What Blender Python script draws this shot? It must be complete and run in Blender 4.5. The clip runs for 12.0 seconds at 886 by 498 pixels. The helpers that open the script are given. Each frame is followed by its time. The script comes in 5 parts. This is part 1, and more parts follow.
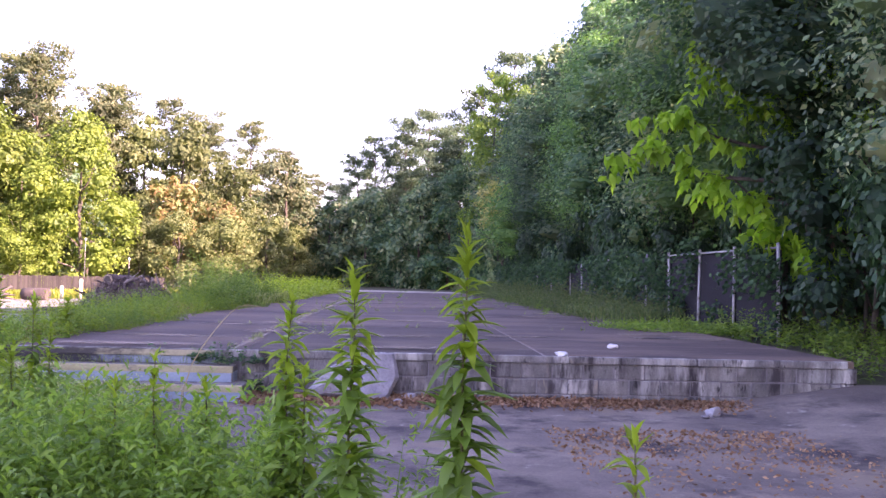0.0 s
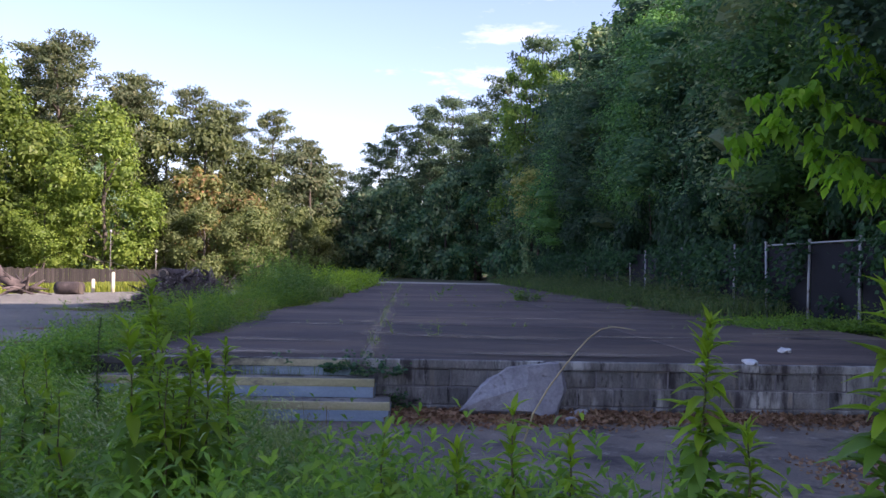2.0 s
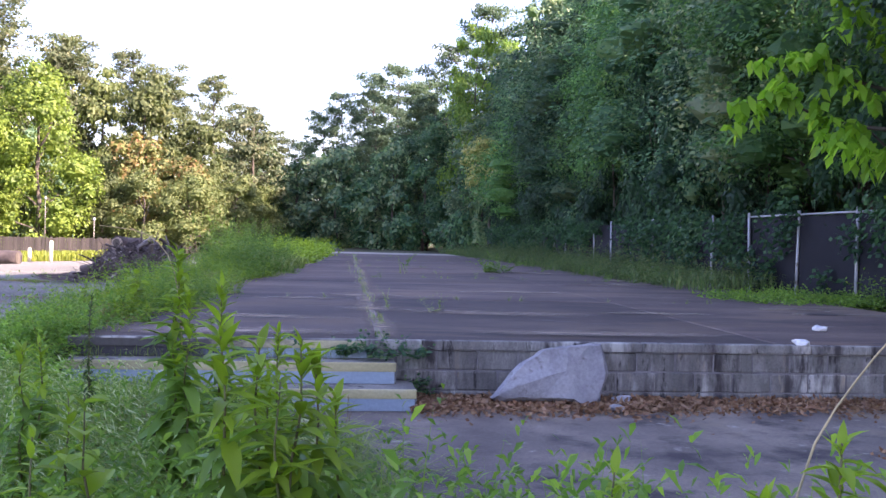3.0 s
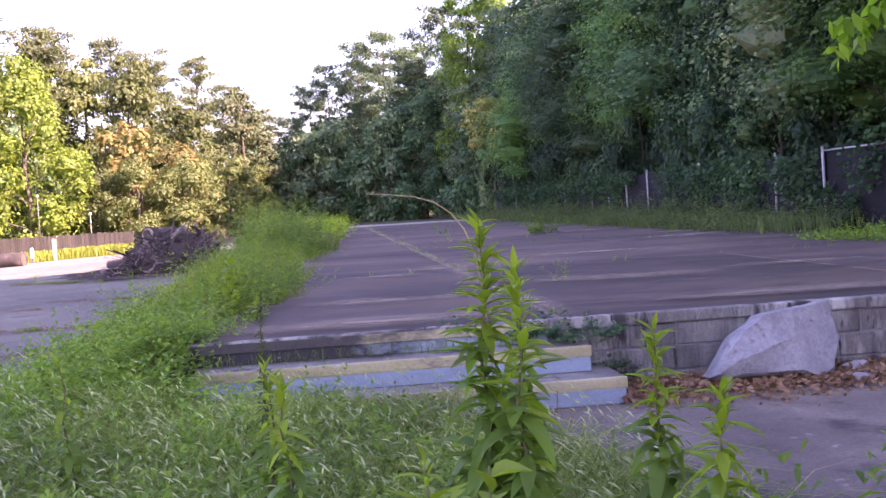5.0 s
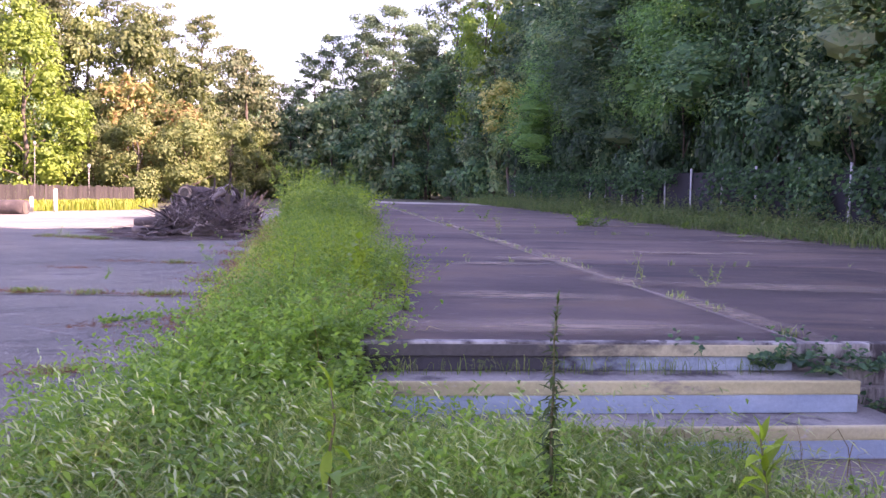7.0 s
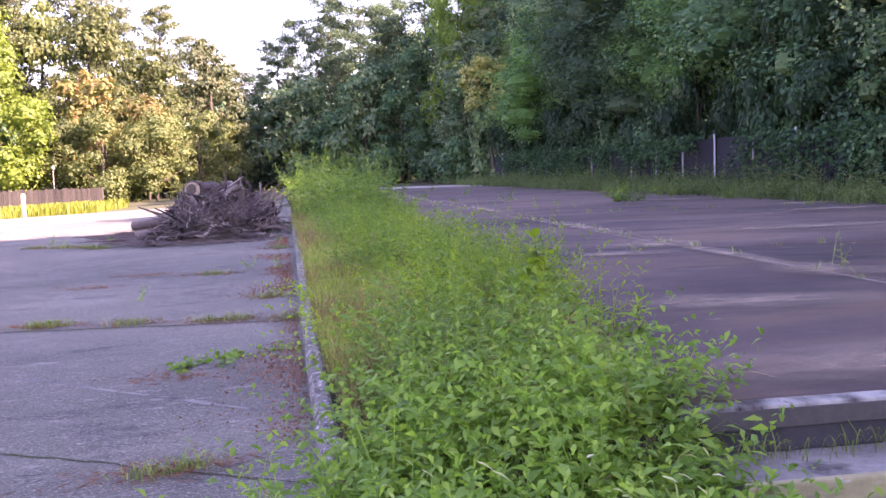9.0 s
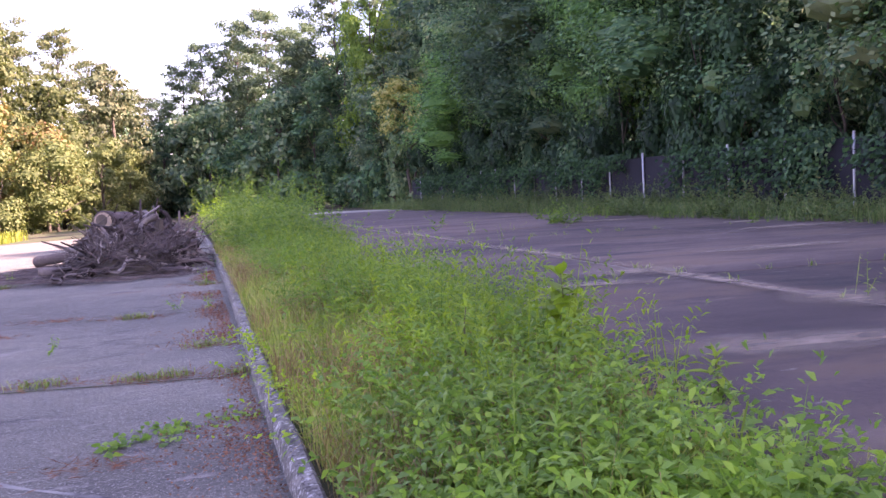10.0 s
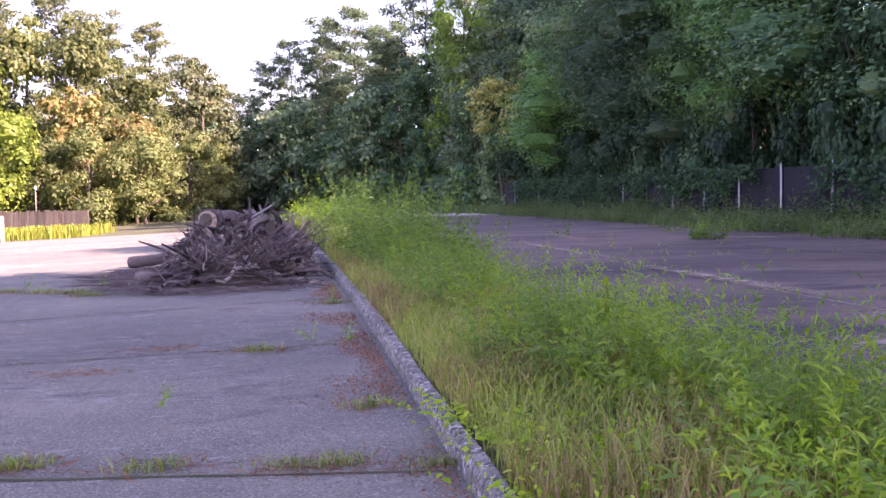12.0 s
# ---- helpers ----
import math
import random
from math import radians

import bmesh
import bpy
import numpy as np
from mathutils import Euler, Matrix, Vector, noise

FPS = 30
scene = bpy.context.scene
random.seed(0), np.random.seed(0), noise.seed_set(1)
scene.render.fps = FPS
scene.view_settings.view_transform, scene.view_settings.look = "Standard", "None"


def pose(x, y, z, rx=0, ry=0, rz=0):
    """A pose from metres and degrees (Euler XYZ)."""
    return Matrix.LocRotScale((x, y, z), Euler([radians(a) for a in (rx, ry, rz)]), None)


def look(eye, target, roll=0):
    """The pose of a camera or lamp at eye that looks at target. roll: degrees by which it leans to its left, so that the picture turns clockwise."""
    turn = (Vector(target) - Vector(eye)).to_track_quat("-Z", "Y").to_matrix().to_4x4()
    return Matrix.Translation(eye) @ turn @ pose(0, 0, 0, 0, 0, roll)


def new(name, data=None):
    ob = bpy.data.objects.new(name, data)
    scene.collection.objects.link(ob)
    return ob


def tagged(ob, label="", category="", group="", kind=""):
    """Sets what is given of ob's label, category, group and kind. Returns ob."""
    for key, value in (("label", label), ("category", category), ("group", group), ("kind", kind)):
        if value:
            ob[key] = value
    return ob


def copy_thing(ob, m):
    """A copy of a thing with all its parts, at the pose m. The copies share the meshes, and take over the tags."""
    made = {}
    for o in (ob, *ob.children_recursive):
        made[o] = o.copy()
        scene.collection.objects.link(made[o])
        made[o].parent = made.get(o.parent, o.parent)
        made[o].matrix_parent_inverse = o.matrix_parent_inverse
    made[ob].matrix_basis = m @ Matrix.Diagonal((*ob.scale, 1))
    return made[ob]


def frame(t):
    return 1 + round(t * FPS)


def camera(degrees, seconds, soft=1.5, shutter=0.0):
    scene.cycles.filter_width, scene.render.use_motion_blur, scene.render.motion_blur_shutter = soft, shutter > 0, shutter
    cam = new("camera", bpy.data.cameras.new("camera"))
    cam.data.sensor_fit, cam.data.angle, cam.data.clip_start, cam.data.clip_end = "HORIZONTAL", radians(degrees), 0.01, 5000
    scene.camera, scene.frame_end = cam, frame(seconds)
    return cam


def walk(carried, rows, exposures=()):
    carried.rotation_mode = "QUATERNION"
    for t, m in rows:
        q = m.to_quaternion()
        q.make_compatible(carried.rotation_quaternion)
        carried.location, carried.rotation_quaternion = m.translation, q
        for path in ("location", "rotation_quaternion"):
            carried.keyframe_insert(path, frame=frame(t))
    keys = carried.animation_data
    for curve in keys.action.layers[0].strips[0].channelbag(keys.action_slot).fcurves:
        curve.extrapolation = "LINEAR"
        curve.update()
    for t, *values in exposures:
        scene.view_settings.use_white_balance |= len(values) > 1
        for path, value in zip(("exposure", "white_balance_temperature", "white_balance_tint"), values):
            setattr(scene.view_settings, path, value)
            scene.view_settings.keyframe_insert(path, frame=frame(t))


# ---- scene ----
cam = camera(50.4, 12.0)
PATH = [
    (0, (0.964, -12.061, 1.556), (1.058, -10.064, 1.617), 1.4),
    (0.5, (0.447, -11.55, 1.539), (0.446, -9.553, 1.644), 2.1),
    (1, (0.039, -11.138, 1.565), (-0.008, -9.139, 1.633), 1.8),
    (1.5, (-0.31, -10.757, 1.588), (-0.364, -8.759, 1.657), 1.2),
    (2, (-0.694, -10.292, 1.593), (-0.623, -8.293, 1.632), 1.1),
    (2.5, (-1.076, -9.661, 1.58), (-0.901, -7.669, 1.609), 1.2),
    (2.7, (-1.255, -9.426, 1.576), (-1.062, -7.435, 1.589), 1.7),
    (4.5, (-2.599, -7.876, 1.555), (-2.343, -5.899, 1.394), -2.8),
    (5, (-2.944, -7.381, 1.542), (-2.716, -5.396, 1.45), -3.3),
    (5.5, (-3.307, -6.92, 1.53), (-2.88, -4.969, 1.437), -2.5),
    (6, (-3.644, -6.449, 1.521), (-3.252, -4.491, 1.414), 0.8),
    (6.5, (-4.017, -5.991, 1.477), (-3.74, -4.013, 1.368), 0.8),
    (7, (-4.365, -5.708, 1.527), (-4.101, -3.73, 1.397), 1.5),
    (7.5, (-4.728, -5.162, 1.538), (-4.499, -3.182, 1.372), -0.6),
    (7.7, (-4.891, -4.942, 1.513), (-4.678, -2.961, 1.348), -0.6),
    (9.3, (-5.632, -2.846, 1.503), (-5.241, -0.891, 1.337), -2.4),
    (9.5, (-5.666, -2.584, 1.503), (-5.236, -0.636, 1.36), -3.0),
    (10, (-5.82, -1.993, 1.515), (-5.297, -0.066, 1.391), -2.7),
    (10.5, (-5.984, -1.394, 1.523), (-5.371, 0.503, 1.362), 0.0),
    (11, (-6.114, -0.804, 1.541), (-5.611, 1.132, 1.517), 0.4),
    (11.5, (-6.264, -0.232, 1.577), (-5.894, 1.732, 1.496), -0.4),
    (12, (-6.329, 0.437, 1.591), (-5.958, 2.399, 1.478), -0.8),
]
EXPOSURES = [(0, 2.7), (0.5, 1.4), (1, 1.02), (1.5, 1.02), (2, 1.28), (2.5, 1.83), (4.3, 3.18), (4.6, 3.08), (5, 2.58), (6.0, 2.88), (6.5, 2.66), (7.7, 2.66), (9.3, 2.78), (9.6, 2.76), (10, 2.68), (10.5, 3.02), (11, 2.96), (11.3, 2.55), (11.5, 2.38), (12, 2.52)]
walk(cam, [(t, look(eye, target, roll)) for t, eye, target, roll in PATH], [(t, e, 6250 if 0.3 < t < 3 else 6950, 36 if 0.3 < t < 3 else 62 if t < 8 else 60) for t, e in EXPOSURES])


# ---- daylight ----
SUN_TO = Vector((0.77, -0.46, 0.54)).normalized()
world = bpy.data.worlds.new("world")
scene.world = world
world.use_nodes = True
wn, wl = world.node_tree.nodes, world.node_tree.links
sky = wn.new("ShaderNodeTexSky")
sky.sky_type, sky.sun_disc = "NISHITA", False
sky.sun_elevation = math.asin(SUN_TO.z)
sky.sun_rotation = math.atan2(SUN_TO.x, SUN_TO.y)
coord, cloud, cramp, cmix = wn.new("ShaderNodeTexCoord"), wn.new("ShaderNodeTexNoise"), wn.new("ShaderNodeValToRGB"), wn.new("ShaderNodeMix")
cmap = wn.new("ShaderNodeMapping")
cmap.inputs["Scale"].default_value = (1.0, 1.0, 3.2)
cmap.inputs["Rotation"].default_value = (0, 0, radians(14))
cloud.inputs["Scale"].default_value, cloud.inputs["Detail"].default_value, cloud.inputs["Roughness"].default_value = 3.4, 9, 0.6
wl.new(coord.outputs["Generated"], cmap.inputs[0])
wl.new(cmap.outputs[0], cloud.inputs["Vector"])
wl.new(cloud.outputs[0], cramp.inputs[0])
cramp.color_ramp.elements[0].position, cramp.color_ramp.elements[1].position = 0.63, 0.78
cmix.data_type = "RGBA"
wl.new(cramp.outputs[0], cmix.inputs[0])
wl.new(sky.outputs[0], cmix.inputs[6])
cmix.inputs[7].default_value = (7.0, 7.0, 7.2, 1)
wl.new(cmix.outputs[2], wn["Background"].inputs[0])
wn["Background"].inputs[1].default_value = 0.12
lamp = bpy.data.lights.new("sun", "SUN")
lamp.energy, lamp.angle, lamp.color = 5.0, radians(0.5), (1.0, 0.90, 0.70)
sun = new("sun", lamp)
sun.matrix_basis = look((0, 0, 60), Vector((0, 0, 60)) - SUN_TO)


# ---- materials ----
def nodes_of(name):
    m = bpy.data.materials.new(name)
    m.use_nodes = True
    return m, m.node_tree.nodes, m.node_tree.links, m.node_tree.nodes["Principled BSDF"]


def ramp(n, stops):
    r = n.new("ShaderNodeValToRGB")
    while len(r.color_ramp.elements) < len(stops):
        r.color_ramp.elements.new(0.5)
    for e, (p, c) in zip(r.color_ramp.elements, stops):
        e.position, e.color = p, (*c, 1)
    return r


def noise_tex(n, l, scale, detail=6, rough=0.6, stretch=None):
    geo = n.new("ShaderNodeNewGeometry")
    t = n.new("ShaderNodeTexNoise")
    t.inputs["Scale"].default_value, t.inputs["Detail"].default_value, t.inputs["Roughness"].default_value = scale, detail, rough
    if stretch:
        mp = n.new("ShaderNodeMapping")
        mp.inputs["Scale"].default_value = stretch
        l.new(geo.outputs["Position"], mp.inputs[0])
        l.new(mp.outputs[0], t.inputs["Vector"])
    else:
        l.new(geo.outputs["Position"], t.inputs["Vector"])
    return t


def mixed(n, l, fac, a, b, kind="MIX"):
    m = n.new("ShaderNodeMix")
    m.data_type, m.blend_type = "RGBA", kind
    if isinstance(fac, (int, float)):
        m.inputs[0].default_value = fac
    else:
        l.new(fac, m.inputs[0])
    for k, v in ((6, a), (7, b)):
        if isinstance(v, tuple):
            m.inputs[k].default_value = (*v, 1)
        else:
            l.new(v, m.inputs[k])
    return m.outputs[2]


def rough_surface(name, big, small, scale_big=0.4, scale_small=18, rough=0.9, bump=0.3, spots=None, stretch=None, vary=0.0):
    """Stone-like surface: large stains from big, fine grain from small, and spots (colour, scale, from, to)."""
    m, n, l, p = nodes_of(name)
    tb, ts = noise_tex(n, l, scale_big, 8, 0.62, stretch), noise_tex(n, l, scale_small, 8, 0.7)
    rb, rs = ramp(n, big), ramp(n, small)
    l.new(tb.outputs[0], rb.inputs[0])
    l.new(ts.outputs[0], rs.inputs[0])
    col = mixed(n, l, 0.55, rb.outputs[0], rs.outputs[0], "OVERLAY")
    for c, sc, a, b in spots or ():
        t = noise_tex(n, l, sc, 7, 0.65, stretch)
        r = ramp(n, [(a, (0, 0, 0)), (b, (1, 1, 1))])
        l.new(t.outputs[0], r.inputs[0])
        col = mixed(n, l, r.outputs[0], col, c)
    if vary:
        info = n.new("ShaderNodeObjectInfo")
        rv = ramp(n, [(0, (0.5 - vary,) * 3), (1, (0.5 + vary,) * 3)])
        l.new(info.outputs["Random"], rv.inputs[0])
        col = mixed(n, l, 1.0, col, rv.outputs[0], "OVERLAY")
    l.new(col, p.inputs["Base Color"])
    p.inputs["Roughness"].default_value = rough
    b = n.new("ShaderNodeBump")
    b.inputs["Strength"].default_value, b.inputs["Distance"].default_value = bump, 0.02
    l.new(ts.outputs[0], b.inputs["Height"])
    l.new(b.outputs[0], p.inputs["Normal"])
    return m


def leaf_material(name, cols, trans=0.35, rough=0.5, vary=0.12, gloss=0.3):
    """Leaves: each one its own tone, light passes through in part."""
    m, n, l, p = nodes_of(name)
    geo = n.new("ShaderNodeNewGeometry")
    info = n.new("ShaderNodeObjectInfo")
    r = ramp(n, [(k / (len(cols) - 1), c) for k, c in enumerate(cols)])
    l.new(geo.outputs["Random Per Island"], r.inputs[0])
    t = noise_tex(n, l, 0.55, 4, 0.6)
    rt = ramp(n, [(0.3, (0.32, 0.34, 0.33)), (0.7, (0.66, 0.64, 0.58))])
    l.new(t.outputs[0], rt.inputs[0])
    col = mixed(n, l, 0.8, r.outputs[0], rt.outputs[0], "OVERLAY")
    rv = ramp(n, [(0, (0.5 - vary,) * 3), (1, (0.5 + vary, 0.5 + vary, 0.5 + vary * 0.6))])
    l.new(info.outputs["Random"], rv.inputs[0])
    col = mixed(n, l, 1.0, col, rv.outputs[0], "OVERLAY")
    l.new(col, p.inputs["Base Color"])
    p.inputs["Roughness"].default_value = rough
    p.inputs["Specular IOR Level"].default_value = gloss
    tr = n.new("ShaderNodeBsdfTranslucent")
    bright = mixed(n, l, 1.0, col, (1.4, 1.5, 0.85), "MULTIPLY")
    l.new(bright, tr.inputs[0])
    sh = n.new("ShaderNodeMixShader")
    sh.inputs[0].default_value = trans
    l.new(p.outputs[0], sh.inputs[1])
    l.new(tr.outputs[0], sh.inputs[2])
    l.new(sh.outputs[0], n["Material Output"].inputs[0])
    return m


ASPHALT = rough_surface("asphalt", [(0.3, (0.0886, 0.086, 0.0774)), (0.52, (0.164, 0.156, 0.133)), (0.72, (0.266, 0.245, 0.198))],
                        [(0.34, (0.12, 0.12, 0.12)), (0.5, (0.473, 0.47, 0.432)), (0.68, (0.92, 0.90, 0.90))], 0.35, 75, 0.92, 0.9,
                        [((0.197, 0.125, 0.0765), 0.8, 0.62, 0.72), ((0.0739, 0.066, 0.0666), 2.2, 0.56, 0.72), ((0.315, 0.29, 0.257), 6.0, 0.58, 0.70), ((0.394, 0.38, 0.333), 26.0, 0.66, 0.70), ((0.453, 0.43, 0.378), 95.0, 0.555, 0.615), ((0.0493, 0.044, 0.045), 70.0, 0.57, 0.63)], (0.6, 1.5, 1))
SLABTOP = rough_surface("stained_slab", [(0.30, (0.0453, 0.031, 0.0297)), (0.5, (0.102, 0.071, 0.063)), (0.70, (0.202, 0.145, 0.115))],
                        [(0.3, (0.315, 0.32, 0.297)), (0.7, (0.68, 0.66, 0.66))], 0.45, 30, 0.85, 0.35,
                        [((0.197, 0.135, 0.0945), 0.42, 0.54, 0.74), ((0.276, 0.24, 0.211), 2.2, 0.62, 0.76), ((0.0355, 0.028, 0.0297), 1.3, 0.60, 0.72), ((0.153, 0.1, 0.0702), 0.9, 0.52, 0.66), ((0.0493, 0.038, 0.0378), 0.7, 0.55, 0.68), ((0.325, 0.29, 0.252), 5.0, 0.66, 0.72)], (0.55, 1.5, 1), 0.10)
CONCRETE = rough_surface("old_concrete", [(0.3, (0.118, 0.112, 0.106)), (0.5, (0.236, 0.225, 0.207)), (0.72, (0.355, 0.34, 0.297))],
                         [(0.3, (0.30, 0.30, 0.30)), (0.7, (0.70, 0.70, 0.70))], 1.6, 34, 0.9, 0.4,
                         [((0.069, 0.062, 0.0594), 2.8, 0.55, 0.66)])
APRON = rough_surface("worn_apron", [(0.3, (0.113, 0.092, 0.0828)), (0.5, (0.212, 0.178, 0.151)), (0.72, (0.374, 0.31, 0.243))],
                      [(0.3, (0.28, 0.28, 0.28)), (0.7, (0.74, 0.72, 0.70))], 0.7, 36, 0.92, 0.6,
                      [((0.064, 0.052, 0.0522), 1.1, 0.52, 0.64), ((0.295, 0.235, 0.171), 0.8, 0.56, 0.66), ((0.414, 0.38, 0.324), 3.0, 0.62, 0.70)])
BLOCK = rough_surface("block", [(0.3, (0.0985, 0.092, 0.09)), (0.5, (0.217, 0.205, 0.189)), (0.72, (0.374, 0.365, 0.333))],
                      [(0.3, (0.30, 0.30, 0.30)), (0.7, (0.70, 0.70, 0.70))], 2.2, 46, 0.92, 0.5,
                      [((0.512, 0.5, 0.459), 1.7, 0.50, 0.64), ((0.0591, 0.05, 0.0504), 2.4, 0.50, 0.64), ((0.0443, 0.04, 0.0378), 7.0, 0.57, 0.66), ((0.295, 0.25, 0.198), 4.0, 0.60, 0.70)], (1.6, 1, 0.45), 0.13)
KERBSTONE = rough_surface("kerb_concrete", [(0.3, (0.10, 0.094, 0.088)), (0.5, (0.20, 0.186, 0.175)), (0.72, (0.32, 0.30, 0.28))],
                          [(0.3, (0.22, 0.22, 0.22)), (0.7, (0.78, 0.76, 0.74))], 2.2, 24, 0.95, 1.0, [((0.56, 0.54, 0.52), 27.0, 0.54, 0.61), ((0.07, 0.064, 0.06), 19.0, 0.52, 0.60), ((0.07, 0.06, 0.055), 40.0, 0.56, 0.63), ((0.10, 0.095, 0.05), 3.0, 0.60, 0.70)])
MORTAR = rough_surface("mortar", [(0.3, (0.13, 0.12, 0.125)), (0.7, (0.30, 0.28, 0.28))], [(0.3, (0.35,) * 3), (0.7, (0.65,) * 3)], 3, 50)
BLUE = rough_surface("faded_blue_paint", [(0.3, (0.22, 0.29, 0.365)), (0.55, (0.325, 0.41, 0.485)), (0.75, (0.43, 0.50, 0.55))],
                     [(0.3, (0.40,) * 3), (0.7, (0.60,) * 3)], 1.8, 40, 0.7, 0.25,
                     [((0.16, 0.15, 0.16), 3.5, 0.60, 0.68), ((0.10, 0.09, 0.10), 9.0, 0.68, 0.74)], (0.5, 1, 1.6))
YELLOW = rough_surface("faded_yellow_paint", [(0.3, (0.34, 0.30, 0.165)), (0.55, (0.49, 0.435, 0.235)), (0.75, (0.55, 0.505, 0.34))],
                       [(0.3, (0.38,) * 3), (0.7, (0.62,) * 3)], 2.2, 40, 0.75, 0.25,
                       [((0.20, 0.17, 0.15), 4.0, 0.56, 0.66), ((0.50, 0.47, 0.45), 6.0, 0.62, 0.70)], (0.5, 1, 1.6))
def weathered_paint(name, paint, grime, x_grime):
    """Painted riser whose paint has gone under black weathering past x_grime."""
    m, n, l, p = nodes_of(name)
    t, fine = noise_tex(n, l, 2.4, 8, 0.65, (0.7, 1, 1.4)), noise_tex(n, l, 26, 8, 0.7)
    geo, xyz, fall, add = n.new("ShaderNodeNewGeometry"), n.new("ShaderNodeSeparateXYZ"), n.new("ShaderNodeMapRange"), n.new("ShaderNodeMath")
    l.new(geo.outputs["Position"], xyz.inputs[0])
    l.new(xyz.outputs[0], fall.inputs[0])
    fall.inputs[1].default_value, fall.inputs[2].default_value, fall.inputs[3].default_value, fall.inputs[4].default_value = x_grime - 0.9, x_grime + 1.0, 0.30, -0.12
    l.new(t.outputs[0], add.inputs[0])
    l.new(fall.outputs[0], add.inputs[1])
    r = ramp(n, [(0.46, (0, 0, 0)), (0.62, (1, 1, 1))])
    l.new(add.outputs[0], r.inputs[0])
    rf = ramp(n, [(0.3, (0.36,) * 3), (0.7, (0.64,) * 3)])
    l.new(fine.outputs[0], rf.inputs[0])
    l.new(mixed(n, l, 0.7, mixed(n, l, r.outputs[0], paint, grime), rf.outputs[0], "OVERLAY"), p.inputs["Base Color"])
    p.inputs["Roughness"].default_value = 0.85
    b = n.new("ShaderNodeBump")
    b.inputs["Strength"].default_value, b.inputs["Distance"].default_value = 0.4, 0.01
    l.new(fine.outputs[0], b.inputs["Height"])
    l.new(b.outputs[0], p.inputs["Normal"])
    return m


TOPRISER = weathered_paint("weathered_blue_paint", (0.33, 0.41, 0.48), (0.055, 0.052, 0.058), -2.6)
TOPEDGE = weathered_paint("weathered_cream_paint", (0.47, 0.42, 0.27), (0.075, 0.07, 0.066), -2.7)
ROCK = rough_surface("broken_concrete", [(0.3, (0.20, 0.192, 0.21)), (0.5, (0.34, 0.33, 0.35)), (0.72, (0.48, 0.47, 0.48))],
                     [(0.3, (0.30,) * 3), (0.7, (0.68,) * 3)], 2.4, 30, 0.92, 0.9, [((0.20, 0.18, 0.18), 5.0, 0.58, 0.68)])
SOIL = rough_surface("soil", [(0.3, (0.035, 0.035, 0.018)), (0.55, (0.07, 0.065, 0.032)), (0.75, (0.13, 0.11, 0.06))],
                     [(0.3, (0.30,) * 3), (0.7, (0.70,) * 3)], 0.8, 22, 1.0, 0.8, [((0.06, 0.09, 0.025), 0.25, 0.48, 0.62)])
# Pale because the far strip's sunlight is put into its colour.
SUNLIT_GRAVEL = rough_surface("sunlit_pale_gravel", [(0.3, (0.30, 0.26, 0.22)), (0.55, (0.42, 0.37, 0.31)), (0.75, (0.52, 0.47, 0.40))],
                       [(0.3, (0.34,) * 3), (0.7, (0.66,) * 3)], 0.5, 30, 0.95, 0.5)
JOINT = rough_surface("joint_dirt", [(0.3, (0.15, 0.125, 0.112)), (0.5, (0.27, 0.225, 0.20)), (0.7, (0.40, 0.34, 0.30))], [(0.3, (0.3,) * 3), (0.7, (0.7,) * 3)], 2.5, 30)
BARK = rough_surface("bark", [(0.3, (0.045, 0.036, 0.028)), (0.55, (0.10, 0.082, 0.065)), (0.75, (0.17, 0.145, 0.12))],
                     [(0.3, (0.28,) * 3), (0.7, (0.72,) * 3)], 2.5, 14, 1.0, 1.0, None, (1, 1, 0.2))
DEADWOOD = rough_surface("dead_wood", [(0.3, (0.040, 0.031, 0.030)), (0.55, (0.095, 0.074, 0.070)), (0.75, (0.21, 0.17, 0.155))],
                         [(0.3, (0.30,) * 3), (0.7, (0.70,) * 3)], 2.0, 22, 0.95, 0.7, None, None, 0.22)
PALEWOOD = rough_surface("bleached_wood", [(0.3, (0.12, 0.10, 0.092)), (0.55, (0.25, 0.215, 0.195)), (0.75, (0.42, 0.37, 0.34))],
                         [(0.3, (0.30,) * 3), (0.7, (0.70,) * 3)], 2.0, 22, 0.95, 0.7, None, None, 0.22)
CUTWOOD = rough_surface("cut_wood", [(0.3, (0.26, 0.19, 0.13)), (0.7, (0.45, 0.35, 0.26))], [(0.3, (0.35,) * 3), (0.7, (0.65,) * 3)], 5, 30)
STEEL = rough_surface("weathered_steel", [(0.3, (0.30, 0.30, 0.33)), (0.7, (0.46, 0.46, 0.49))], [(0.3, (0.4,) * 3), (0.7, (0.6,) * 3)], 2, 30, 0.5, 0.1,
                      [((0.16, 0.12, 0.10), 4.0, 0.60, 0.70)])
SCREEN = rough_surface("dark_screen_cloth", [(0.3, (0.006, 0.006, 0.010)), (0.7, (0.016, 0.016, 0.023))], [(0.3, (0.42,) * 3), (0.7, (0.58,) * 3)], 0.9, 60, 1.0, 0.2)
BOARD = rough_surface("weathered_board", [(0.3, (0.034, 0.029, 0.026)), (0.7, (0.085, 0.070, 0.060))], [(0.3, (0.36,) * 3), (0.7, (0.64,) * 3)], 1.2, 20, 0.95, 0.4, None, (1, 1, 0.2), 0.15)
POSTPAINT = rough_surface("cream_post_paint", [(0.3, (0.45, 0.40, 0.28)), (0.7, (0.62, 0.56, 0.42))], [(0.4, (0.42,) * 3), (0.6, (0.58,) * 3)], 2, 30, 0.7, 0.1)
